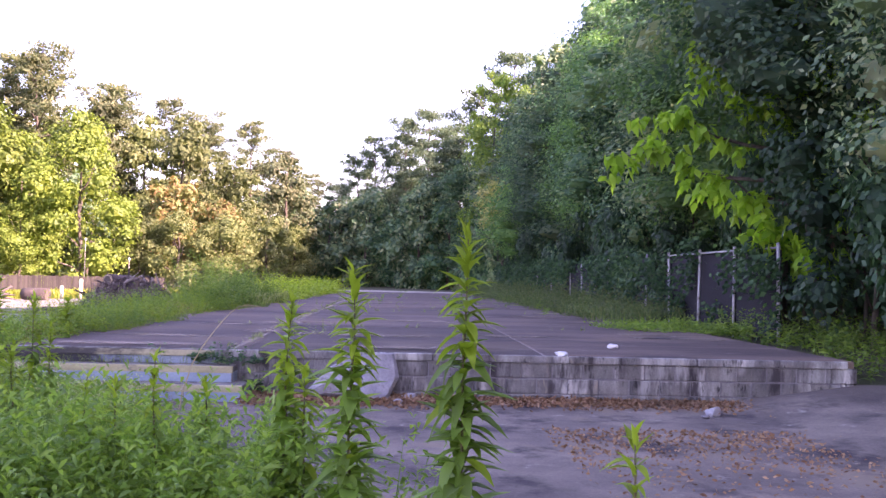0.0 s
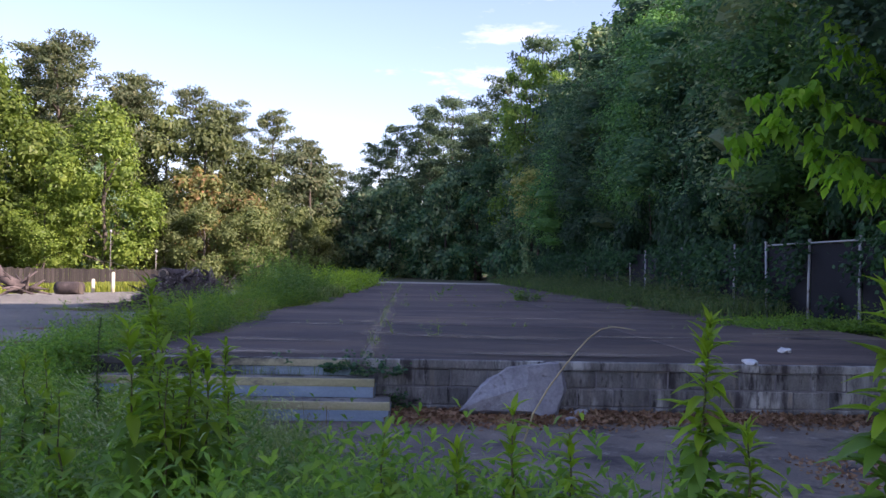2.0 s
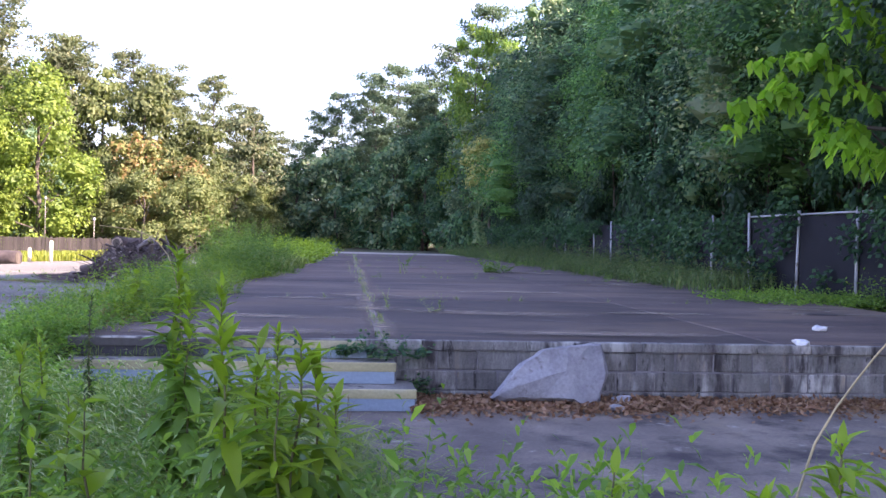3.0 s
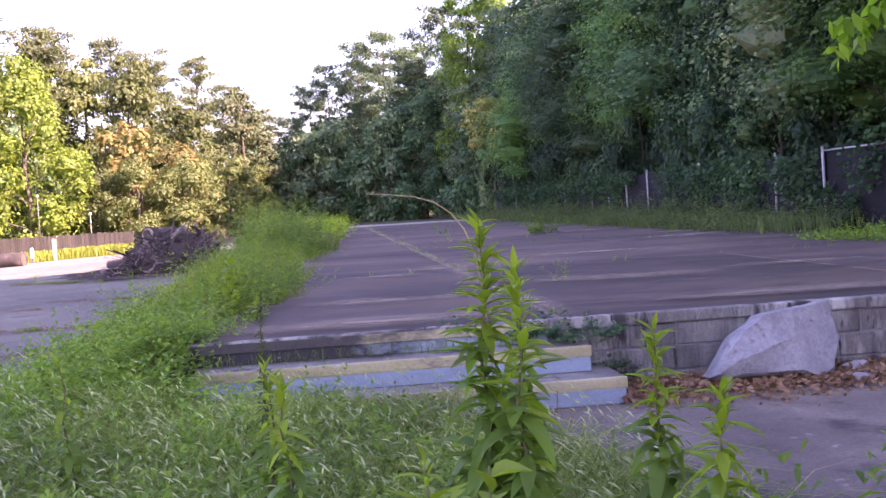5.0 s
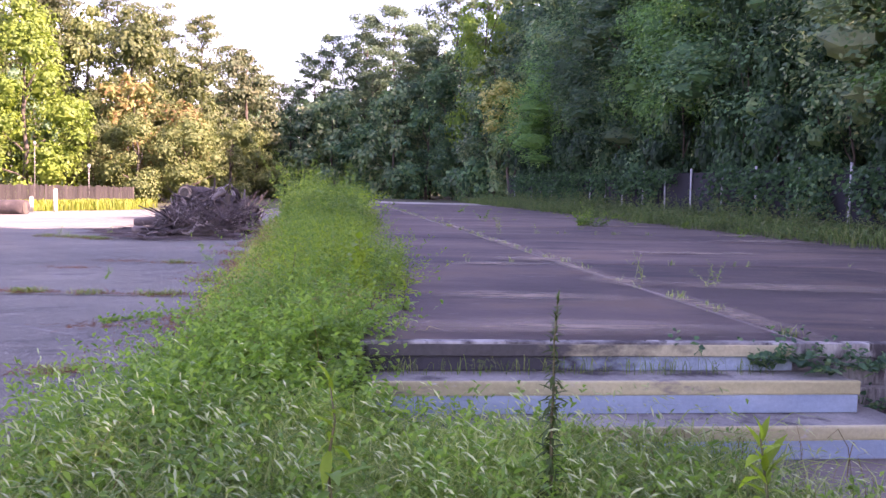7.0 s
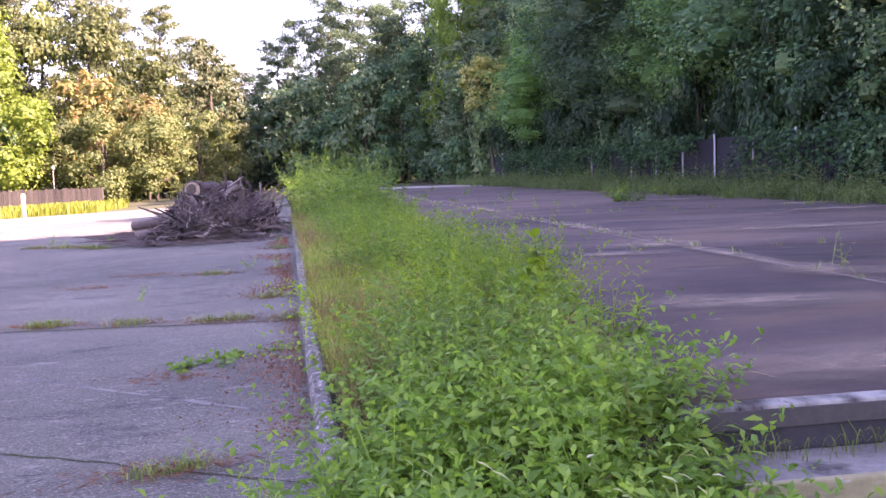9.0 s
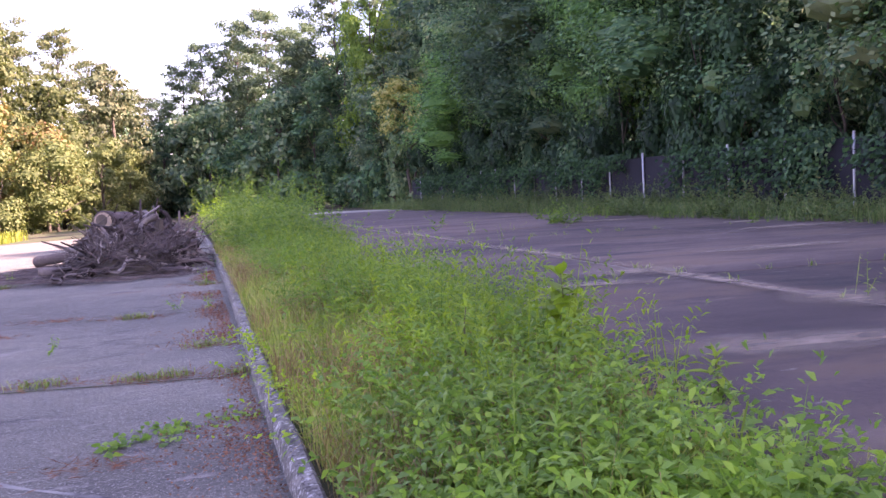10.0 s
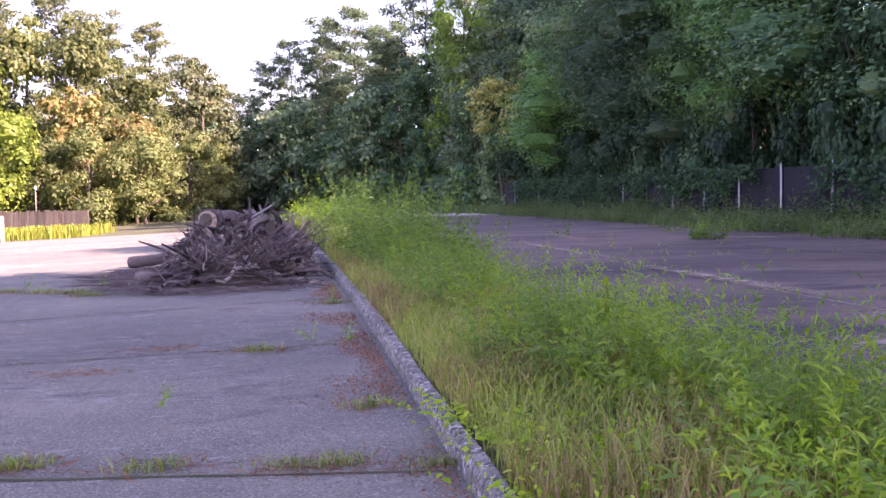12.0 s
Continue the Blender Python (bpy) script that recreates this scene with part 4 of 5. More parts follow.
def heap(x, y):
    return max(0.0, 1.0 - ((x - 0.1) / 1.18) ** 2 - (y / 2.5) ** 2)


tangle = []
for k in range(620):
    while True:
        x, y = rng.uniform(-1.05, 1.2), rng.uniform(-2.4, 2.4)
        if rng.random() < heap(x, y) + 0.12:
            break
    z = 0.84 * heap(x, y) ** 0.6 * rng.uniform(0.35, 1.0)
    a = rng.uniform(0, math.pi * 2)
    ln = rng.uniform(0.25, 0.8) * (1.6 if rng.random() < 0.12 else 1.0)
    d = Vector((math.cos(a), math.sin(a), rng.uniform(-0.8, 0.8))).normalized() * ln
    p = Vector((x, y, z + 0.05)) - d * 0.5
    q = Vector((x, y, z + 0.05)) + d * 0.5
    p.z, q.z = min(max(p.z, 0.03), 0.10 + 0.92 * heap(p.x, p.y) ** 0.6), min(max(q.z, 0.03), 0.10 + 0.92 * heap(q.x, q.y) ** 0.6)
    thick = (0.012 + 0.055 * rng.random() ** 2.0) if k < 300 else 0.008 + 0.02 * rng.random() ** 2
    if k < 300:
        branch("branch", stick_meshes[rng.randrange(10)], pile, p, q, rng.uniform(0, 6), thick)
    else:
        tangle.append(tube(wavy(rng, p, q, 3, ln * 0.07), [thick, thick * 0.9, thick * 0.7, thick * 0.45], 5))
tagged(part("branch_tangle", mesh_of("branch_tangle", *joined(tangle), DEADWOOD, True), pile), kind="stuff")
vs, fs = [], []
for i in range(17):
    for j in range(17):
        x, y = -1.1 + 2.2 * i / 16, -2.2 + 4.4 * j / 16
        q = noise.noise(Vector((x * 3, y * 3, 1))) * 0.16 + noise.noise(Vector((x * 9, y * 9, 5))) * 0.07
        vs.append((x, y, max(-0.1, 0.86 * max(heap(x * 1.12, y * 1.25) - 0.04, 0) ** 0.75 + q * min(heap(x * 1.12, y * 1.25) * 2, 1)) - 0.03))
        if i and j:
            fs.append([(i - 1) * 17 + j - 1, i * 17 + j - 1, i * 17 + j, (i - 1) * 17 + j])
part("rotten_core", mesh_of("rotten_core", vs, fs, BARK), pile, "dark rotten wood and earth")
log_me = mesh_of("log", *stalk([(0, 0), (0, 0), (0.1, 0.02), (-0.06, 0.05), (0, 0)], [0.97, 1.02, 0.94, 1.0, 0.88], [0, 0.03, 0.4, 0.7, 1], 14), DEADWOOD, True)
end_me = mesh_of("cut_end", *stalk([(0, 0), (0, 0)], [0.84, 0.84], [-0.012, 0.004], 14), CUTWOOD)
hollow_me = mesh_of("hollow", *stalk([(0.08, 0.1), (0.05, 0.05)], [0.56, 0.5], [-0.018, 0.0], 11), BARK)
for p, q, r in (((-0.36, -0.5, 0.86), (0.05, 0.55, 0.80), 0.185), ((-1.75, 1.6, 0.14), (-0.5, 0.9, 0.30), 0.10), ((0.2, 0.3, 0.62), (0.8, 1.0, 0.5), 0.11), ((-0.5, -0.8, 0.4), (0.2, 0.1, 0.66), 0.08),
                ((0.3, -0.9, 0.3), (0.9, -0.5, 0.25), 0.08), ((-1.3, -1.0, 0.1), (-0.2, -1.8, 0.1), 0.08), ((0.4, -0.4, 0.6), (1.0, 0.7, 0.3), 0.10)):
    lg = branch("log", log_me, pile, p, q, 0.0, r)
    part("cut_end", end_me, lg, "pale cut end")
    if r > 0.15:
        part("hollow", hollow_me, lg, "dark rotten hollow in the cut end")
for q, (bx, by, bz, tall) in enumerate(((0.50, -0.9, 0.62, 0.42), (0.78, -0.5, 0.35, 0.5), (0.0, -1.1, 0.45, 0.3), (0.95, -1.0, 0.12, 0.42))):
    bm = bmesh.new()
    bmesh.ops.create_cone(bm, cap_ends=True, segments=9, radius1=0.17, radius2=0.05, depth=tall)
    bmesh.ops.subdivide_edges(bm, edges=bm.edges[:], cuts=2, use_grid_fill=True)
    for v in bm.verts:
        v.co += noise.noise_vector(v.co * 5 + Vector((q * 3, 0, 0))) * 0.09
    part("stump_piece", bm_mesh("stump_piece", bm, (BARK, DEADWOOD)[q % 2]), pile, "dark splintered stump piece", pose(bx, by, bz, 14 * math.sin(q * 2), 20 * math.cos(q * 3), q * 70))
for q in range(8):
    a = q * 0.8
    part("root", mesh_of("root", *tube(wavy(rng, (0, 0, 0.2), (math.cos(a) * 0.5, math.sin(a) * 0.4, 0.33 + 0.22 * math.sin(a * 3)), 4, 0.09), [0.13, 0.10, 0.075, 0.05, 0.028], 7), DEADWOOD, True), pile, "", pose(0.6, -0.2, 0.25))
twigs = []
for k in range(1100):
    a, r = rng.uniform(0, 6.28), rng.uniform(0.3, 1.0) ** 0.5
    x, y = math.cos(a) * r * 2.0, math.sin(a) * r * 2.9
    z = 0.7 * heap(x, y) ** 0.6 + 0.03
    b = rng.uniform(0, 6.28)
    ln = rng.uniform(0.2, 0.7)
    up = rng.uniform(0.0, 1.1) if heap(x, y) > 0.15 else 0.02
    twigs.append(tube([(x, y, z), (x + math.cos(b) * ln * 0.5, y + math.sin(b) * ln * 0.5, z + up * ln * 0.6), (x + math.cos(b + 0.4) * ln, y + math.sin(b + 0.4) * ln, z + up * ln)], [0.011, 0.008, 0.003], 4))
tw = part("twig_litter", mesh_of("twig_litter", *joined(twigs), DEADWOOD), pile)
tagged(tw, kind="stuff")

for x, y, ln, r, turn in ((-17.5, 37.0, 1.3, 0.33, 80), (-21.9, 35.5, 2.4, 0.38, 100)):
    lg = thing("log", "pale weathered felled log lying on the lot", "log", pose(x, y, land(x, y) + r * 0.93, 0, 0, turn), "felled logs")
    part("trunk", mesh_of("trunk", *tube([(0, -ln / 2, 0), (0.03, -ln / 5, 0.02), (-0.02, ln / 4, 0), (0, ln / 2, 0)], [r, r * 0.96, r * 0.98, r * 0.92], 14), DEADWOOD, True), lg)
    part("cut_end", mesh_of("cut_end", *tube([(0, -ln / 2 - 0.01, 0), (0, -ln / 2 + 0.01, 0)], [r * 0.88, r * 0.88], 14), BARK), lg, "dark rotten cut end")
roots = thing("uprooted_stump", "pale dead uprooted tree stump with tangled roots", "stump", pose(-19.7, 36.6, land(-19.7, 36.6)))
for k in range(26):
    a = rng.uniform(0, 6.28)
    r = rng.uniform(0.6, 1.5)
    part("root", mesh_of("root", *tube(wavy(rng, (rng.uniform(-0.4, 0.4), rng.uniform(-0.3, 0.3), 0.35), (math.cos(a) * r * 1.1, math.sin(a) * 0.8, max(0.06, 0.5 + 0.7 * math.sin(k * 1.7))), 4, 0.12), [0.12, 0.09, 0.07, 0.05, 0.02], 6), DEADWOOD, True), roots)
part("trunk", mesh_of("trunk", *tube([(0.2, 0, 0.3), (-0.9, -0.1, 0.9), (-1.2, -0.1, 1.45)], [0.3, 0.24, 0.2], 12), DEADWOOD, True), roots)


# ---- weeds and grass ----
def weed_edge_right(y):
    return float(np.interp(y, [-9.5, -8, -6.5, -4.6, -2.5, -0.9, 0.3], [1.3, 1.3, 0.6, -0.85, -1.55, -2.3, -3.3]))


def weed_edge_left(y):
    return float(np.interp(y, [-9.5, -6, -4, -1, 1, 3], [-8.0, -6.9, -6.2, -5.75, -5.5, -5.15]))


def scatter(nr, n, x0, x1, y0, y1, keep=None):
    """Random ground points with their height, patchy, inside keep(x, y)."""
    out = []
    while len(out) < n:
        x, y = nr.uniform(x0, x1), nr.uniform(y0, y1)
        if keep is None or keep(x, y):
            out.append((x, y, land(x, y) - 0.03))
    return np.array(out)


def in_bank(x, y):
    return weed_edge_left(y) + 0.45 * noise.noise(Vector((x, y, 0))) < x < weed_edge_right(y) + 0.6 * noise.noise(Vector((x * 1.3, y * 1.3, 4)))


def grass(name, label, material, seed, pts, h0, h1, width, lean=0.35, droop=0.55, drift=(0.0, 0.0)):
    """Grass: each blade rises and arches over; droop sets how far its tip hangs, drift where the tips lean to."""
    nr = np.random.default_rng(seed)
    n = len(pts)
    h = nr.uniform(h0, h1, n)[:, None]
    a = nr.uniform(0, 2 * np.pi, n)
    out = np.stack([np.cos(a) + drift[0], np.sin(a) + drift[1], np.zeros(n)], 1) * (lean * nr.uniform(0.4, 1.8, n))[:, None]
    up = np.array([[0.0, 0.0, 1.0]])
    bow = droop * nr.uniform(0.3, 1.3, n)[:, None]
    b = pts + up * h * 0.5 + out * h * 0.22
    c = pts + up * h * (0.86 - 0.12 * bow) + out * h * 0.62
    tip = pts + up * h * (1.0 - 0.5 * bow) + out * h * 1.15
    side = unit(np.cross(out + nr.normal(0, 0.05, (n, 3)), up + nr.normal(0, 0.25, (n, 3)))) * (width * nr.uniform(0.6, 1.4, n))[:, None] * 0.5
    v = np.stack([pts - side * 0.6, pts + side * 0.6, b + side, b - side, c + side * 0.8, c - side * 0.8, tip], 1).reshape(-1, 3)
    o = np.arange(n) * 7
    f = np.stack([o, o + 1, o + 2, o + 3], 1).tolist() + np.stack([o + 3, o + 2, o + 4, o + 5], 1).tolist() + np.stack([o + 5, o + 4, o + 6], 1).tolist()
    return solo(name, mesh_of(name, v, f, material), label, "grass", "stuff")


def leafy(name, label, material, seed, pts, h0, h1, leaf, width, per, category="weeds", spread=0.16):
    """Leafy plants: three stems from each point, each with leaves set round it, longest low down and upright at the top."""
    nr = np.random.default_rng(seed)
    n, stems = len(pts), 3
    each = max(per // stems, 4)
    m = n * stems
    h = np.repeat(nr.uniform(h0, h1, n), stems) * nr.uniform(0.6, 1.0, m)
    root = np.repeat(pts, stems, 0).astype(float)
    root[:, :2] += nr.normal(0, spread * 0.3, (m, 2))
    tilt = np.stack([nr.normal(0, spread * 1.1, m), nr.normal(0, spread * 1.1, m), h], 1)
    f = np.tile((np.arange(each) + 0.5) / each, m) ** 0.85
    f = np.clip(f + nr.normal(0, 0.03, m * each), 0.06, 1.0)
    k = np.repeat(np.arange(m), each)
    base = root[k] + tilt[k] * (0.12 + 0.88 * f)[:, None]
    base[:, :2] += tilt[k][:, :2] * (f ** 2)[:, None] * 0.4
    a = np.tile(np.arange(each) * 2.399, m) + np.repeat(nr.uniform(0, 6.28, m), each) + nr.normal(0, 0.3, m * each)
    up = nr.normal(0.4, 0.3, m * each) + 1.2 * np.clip(f - 0.6, 0, 1) / 0.4
    way = unit(np.stack([np.cos(a), np.sin(a), up], 1))
    grow = (1.1 - 0.5 * f) * nr.uniform(0.7, 1.2, m * each)
    v, fc = blades(nr, base, way, leaf * grow, width * grow, 0.6)
    sv, sf = blades(nr, root, unit(tilt), h * 1.04, 0.008, 0.0)
    o = len(v)
    return solo(name, mesh_of(name, np.concatenate([v, sv]), fc + [[i + o for i in q] for q in sf], material), label, category, "stuff")


nr = np.random.default_rng(50)
grass("tall_grass", "tall soft green grass leaning over the bank", L_GRASS, 51, scatter(nr, 38000, -7, -1.2, -6.0, 0.9, lambda x, y: in_bank(x, y) and (y < -0.7 or x < -3.9) and y < -0.9 + 0.5 * noise.noise(Vector((x, y, 31)))), 0.14, 0.42, 0.0065, 0.85, 1.25, (0.35, -0.1))
grass("dry_grass", "dry seeding grass stems among the green", L_DRYGRASS, 52, scatter(nr, 500, -6.5, -1.8, -5.5, 1.0, lambda x, y: in_bank(x, y) and (y < -0.7 or x < -3.9)), 0.25, 0.5, 0.004, 0.45, 0.9)
leafy("weed_bank", "leafy green weeds growing thick on the bank", L_WEED, 53, scatter(nr, 900, -8, 1.4, -8.6, -4.6, lambda x, y: in_bank(x, y) and (y < -5.2 or x > -3.2) and y > -8.2 + 0.9 * noise.noise(Vector((x * 0.8, 3, 9)))), 0.35, 0.88, 0.13, 0.032, 54)
leafy("weed_bank_front", "mixed leafy weeds among the tall grass", L_WEED, 54, scatter(nr, 760, -6.4, -2.2, -4.6, 0.6, lambda x, y: in_bank(x, y) and (y < -1.2 or x < -3.9)), 0.24, 0.60, 0.105, 0.030, 42)
grass("grass_bank_low", "short grass under the weeds", L_GRASS, 55, scatter(nr, 11000, -9.5, 1.2, -9.6, -4.5, lambda x, y: in_bank(x, y) and y > -8.8 + 1.2 * noise.noise(Vector((x * 0.8, 3, 9)))), 0.15, 0.42, 0.010, 0.4, 0.7)


grass("step_grass", "thin seeding grass standing before the steps", L_DRYGRASS, 63, scatter(nr, 160, -3.4, -1.4, -2.6, -0.75), 0.2, 0.4, 0.005, 0.3, 0.8)
grass("steps_side_grass", "tall grass grown over the steps' end", L_GRASS, 66, scatter(nr, 4500, -4.6, -2.6, -1.9, -0.72, lambda x, y: x < -3.1 + 0.5 * noise.noise(Vector((x * 2, y * 2, 1)))), 0.22, 0.50, 0.006, 0.7, 1.2)
leafy("steps_side_weeds", "leafy weeds grown over the steps' end", L_WEED, 67, scatter(nr, 46, -4.4, -3.0, -1.6, -0.72), 0.3, 0.6, 0.10, 0.034, 40)
grass("tread_grass", "fine grass rooted along the top tread", L_GRASS, 165, np.array([(nr.uniform(-4.05, -1.5), nr.uniform(-0.16, -0.05), 0.395) for _ in range(300)]), 0.03, 0.15, 0.004, 0.5, 1.0)
grass("seed_grass", "thin pale grass stems before the steps", L_GRASS, 163, scatter(nr, 1500, -4.6, -2.0, -3.0, -0.8), 0.28, 0.52, 0.0035, 0.6, 1.2)
heads = scatter(nr, 1500, -6.4, -1.6, -4.6, -0.75, in_bank)
grow, swing = nr.uniform(0.28, 0.60, (1500, 1)), nr.normal(0, 0.9, (1500, 1)) + 0.3
arc = np.concatenate([np.cos(swing), np.sin(swing) - 0.2, np.zeros((1500, 1))], 1)
seeds = np.concatenate([heads + np.array([[0, 0, 1.0]]) * (grow - 0.03 * q * q) + arc * (0.06 + 0.045 * q) for q in range(4)])
v, f = blades(nr, seeds, unit(np.tile(arc, (4, 1)) + nr.normal(0, 0.25, (6000, 3)) - np.array([[0, 0, 0.25]])), nr.uniform(0.035, 0.065, 6000), 0.010, 0.5)
solo("seed_heads", mesh_of("seed_heads", v, f, L_SEED), "pale nodding seed heads of tall grass", "grass", "stuff")
leafy("front_weeds", "leafy weeds standing at the apron's edge", L_WEED, 64, scatter(nr, 230, -1.6, 0.3, -7.6, -6.3), 0.60, 1.14, 0.14, 0.034, 66)


def in_strip(x, y):
    edge = -3.5 - 0.35 * max(0.0, math.sin(y * 0.8)) + 0.4 * noise.noise(Vector((x * 0.8, y * 0.8, 2)))
    if 14 < y < 24:
        edge += 0.5
    return -5.33 + 0.05 * noise.noise(Vector((1, y * 1.7, 6))) < x < edge


grass("strip_grass", "green and straw-coloured grass on the kerbed strip", L_STRIP, 56, scatter(nr, 21000, -5.38, -2.8, 0.4, 16, lambda x, y: in_strip(x, y) and noise.noise(Vector((x * 0.9, y * 0.9, 12))) > -0.12), 0.08, 0.34, 0.006, 0.45, 0.8)
grass("strip_dry_grass", "straw-coloured dry grass beside the kerb", L_DRYGRASS, 57, scatter(nr, 15000, -5.38, -3.7, 1.0, 13.5, lambda x, y: in_strip(x, y) and noise.noise(Vector((x * 0.9, y * 0.9, 12))) < 0.22), 0.10, 0.36, 0.005, 0.45, 0.8)
grass("strip_far_grass", "green grass on the far strip", L_GRASS, 58, scatter(nr, 9000, -5.2, -2.2, 16, 47, in_strip), 0.3, 0.7, 0.03, 0.35, 0.6)
leafy("strip_weeds", "leafy green weeds between kerb and slab", L_WEED, 59, scatter(nr, 700, -5.1, -2.9, 0.6, 16, lambda x, y: in_strip(x, y) and x > -4.85 + 0.5 * noise.noise(Vector((x, y, 5))) and noise.noise(Vector((x * 0.9, y * 0.7, 41))) > 0.0), 0.22, 0.82, 0.115, 0.018, 60)
leafy("strip_creeper", "broad light green creeper leaves at the strip's end", L_WEED, 60, scatter(nr, 520, -5.6, -2.6, -1.2, 2.8, lambda x, y: x < -3.95 + 0.4 * noise.noise(Vector((x, y, 9))) and x > weed_edge_left(y) + 0.3), 0.16, 0.48, 0.085, 0.036, 39)
leafy("strip_bright_weeds", "fresh light green weeds along the slab edge", L_WEEDTOP, 65, scatter(nr, 280, -4.7, -3.3, 1.0, 14, lambda x, y: in_strip(x, y) and noise.noise(Vector((x * 1.3, y * 1.3, 20))) > -0.05), 0.30, 0.80, 0.11, 0.018, 54)
grass("strip_end_grass", "tangled green grass at the strip's near end", L_GRASS, 68, scatter(nr, 3000, -5.3, -3.3, -0.7, 4.2, lambda x, y: x < -3.6 + 0.4 * noise.noise(Vector((x, y, 3)))), 0.08, 0.26, 0.006, 0.5, 1.0)
leafy("kerb_weeds", "light green weeds leaning over the kerb", L_WEEDTOP, 166, scatter(nr, 60, -5.34, -4.9, 2.6, 5.6), 0.10, 0.34, 0.075, 0.030, 27)
leafy("strip_tall_weeds", "tall leafy weed thicket beside the brush pile", L_WEED, 61, scatter(nr, 170, -5.1, -3.4, 12.5, 22, None), 0.6, 1.75, 0.15, 0.032, 110, spread=0.22)
leafy("strip_far_weeds", "sunlit yellow-green weeds far along the strip", L_WEEDTOP, 62, scatter(nr, 300, -5.0, -2.6, 24, 47, None), 0.55, 1.2, 0.22, 0.09, 36, spread=0.3)

nr = np.random.default_rng(70)
grass("edge_grass", "ragged grass along the slab's fence side", L_EDGE, 71, scatter(nr, 11000, 5.0, 8.5, 10.6, 57, lambda x, y: x > 5.9 + 1.1 * noise.noise(Vector((0, y * 0.5, 3))) - 0.012 * y), 0.2, 0.55, 0.016, 0.45, 0.8) .location.z = 0.16
leafy("edge_weeds", "leafy weeds along the fence side of the slab", L_EDGE, 72, scatter(nr, 560, 4.8, 8.4, 11, 57, lambda x, y: x > 6.0 + 1.2 * noise.noise(Vector((2, y * 0.4, 3))) - 0.02 * y), 0.3, 0.95, 0.12, 0.045, 40) .location.z = 0.16
leafy("edge_bushes", "taller leafy weed clumps at the foot of the fence", L_EDGE, 77, scatter(nr, 230, 5.4, 8.2, 12, 46, lambda x, y: noise.noise(Vector((x * 0.5, y * 0.5, 8))) > 0.05), 0.5, 1.25, 0.13, 0.05, 52, spread=0.3) .location.z = 0.16
leafy("creeper_patch", "low bright green creeper spilling onto the slab", L_WEED, 73, scatter(nr, 260, 5.2, 8.3, 5.8, 10.4, lambda x, y: ((x - 6.9) / 1.6) ** 2 + ((y - 8.0) / 1.8) ** 2 < 1), 0.10, 0.30, 0.10, 0.06, 22) .location.z = 0.12
leafy("end_weeds", "green weeds at the wall's outer end", L_WEED, 74, scatter(nr, 260, 7.3, 10.5, -5, 6.5), 0.3, 0.9, 0.14, 0.05, 34)
grass("meadow", "sunlit yellow-green grass before the board fence", L_GRASSLIT, 75, scatter(nr, 9000, -40, -15.0, 47, 59.5), 0.35, 0.8, 0.05, 0.3, 0.5)

# vines over the fence
nr = np.random.default_rng(80)
pts = []
while len(pts) < 12000:
    y, z = nr.uniform(5.5, 54), nr.uniform(0, 1.0) ** 0.7
    bare = 0.32 if 21.8 < y < 26.4 else -0.3 if y < 7.4 else 0.26 if y < 13.2 else -0.08
    if noise.noise(Vector((0, y * 0.6, z * 1.3))) + 0.6 * noise.noise(Vector((3, y * 1.9, z * 2.5))) + 0.55 * (z - 0.55) > bare:
        pts.append((8.30 - 0.55 * nr.random() ** 2 * (0.4 + z), y, 0.45 + z * (1.95 + 0.5 * noise.noise(Vector((7, y * 0.8, 0))))))
pts = np.array(pts)
way = unit(np.stack([-np.ones(len(pts)) * 0.6, nr.normal(0, 0.7, len(pts)), nr.normal(-0.5, 0.5, len(pts))], 1))
v, f = flakes(nr, pts, way, 0.14 * nr.uniform(0.6, 1.3, len(pts)), 0.10)
solo("fence_vine", mesh_of("fence_vine", v, f, L_VINESHADE), "green vines climbing over the chain-link fence, shade put into their leaf colour", "vine", "stuff")


# weeds in joints and cracks
def tufts(name, label, material, seed, spots, h0, h1, width, per, spread):
    nr = np.random.default_rng(seed)
    pts = []
    for x, y, z, k in spots:
        for _ in range(int(per * k)):
            pts.append((x + nr.normal(0, spread * k), y + nr.normal(0, spread * 0.4 * k), z))
    return grass(name, label, material, seed + 1, np.array(pts), h0, h1, width, 0.6, 0.5)


rng = random.Random(90)
spots = [(-1.165 + rng.uniform(-0.06, 0.06), rng.uniform(0.2, 40) ** 1.0, SLAB_Z - 0.02, rng.uniform(0.2, 0.8)) for k in range(70)]
spots += [(rng.uniform(-2.6, 5), 6.27 + rng.uniform(-0.05, 0.05), SLAB_Z - 0.02, rng.uniform(0.15, 0.5)) for k in range(12)]
spots += [(rng.uniform(-1, 6), 14.5 + 8.5 * rng.randrange(4) + rng.uniform(-0.05, 0.05), SLAB_Z - 0.02, rng.uniform(0.3, 1.0)) for k in range(34)]
tufts("joint_weeds", "small weeds and grass in the slab joints", L_GRASS, 91, spots, 0.03, 0.13, 0.006, 22, 0.06)
lot = [(x, y, land(x, y) - 0.01, k) for x, y, k in ((-7.74, 5.62, 1.0), (-7.62, 5.6, 0.7), (-6.92, 5.36, 0.95), (-6.22, 5.17, 0.8), (-5.98, 5.12, 0.7), (-5.52, 4.95, 0.7), (-8.9, 5.95, 0.9), (-10.2, 6.25, 0.9), (-6.4, 8.3, 0.8),
                                                       (-5.7, 6.2, 0.9), (-5.6, 10.9, 0.7), (-6.2, 1.03, 0.7), (-6.02, 1.09, 0.6), (-8.6, 13.4, 1.2), (-8.9, 13.9, 1.4), (-9.4, 14.2, 1.3), (-8.2, 14.3, 1.2), (-9.9, 14.6, 1.0))]
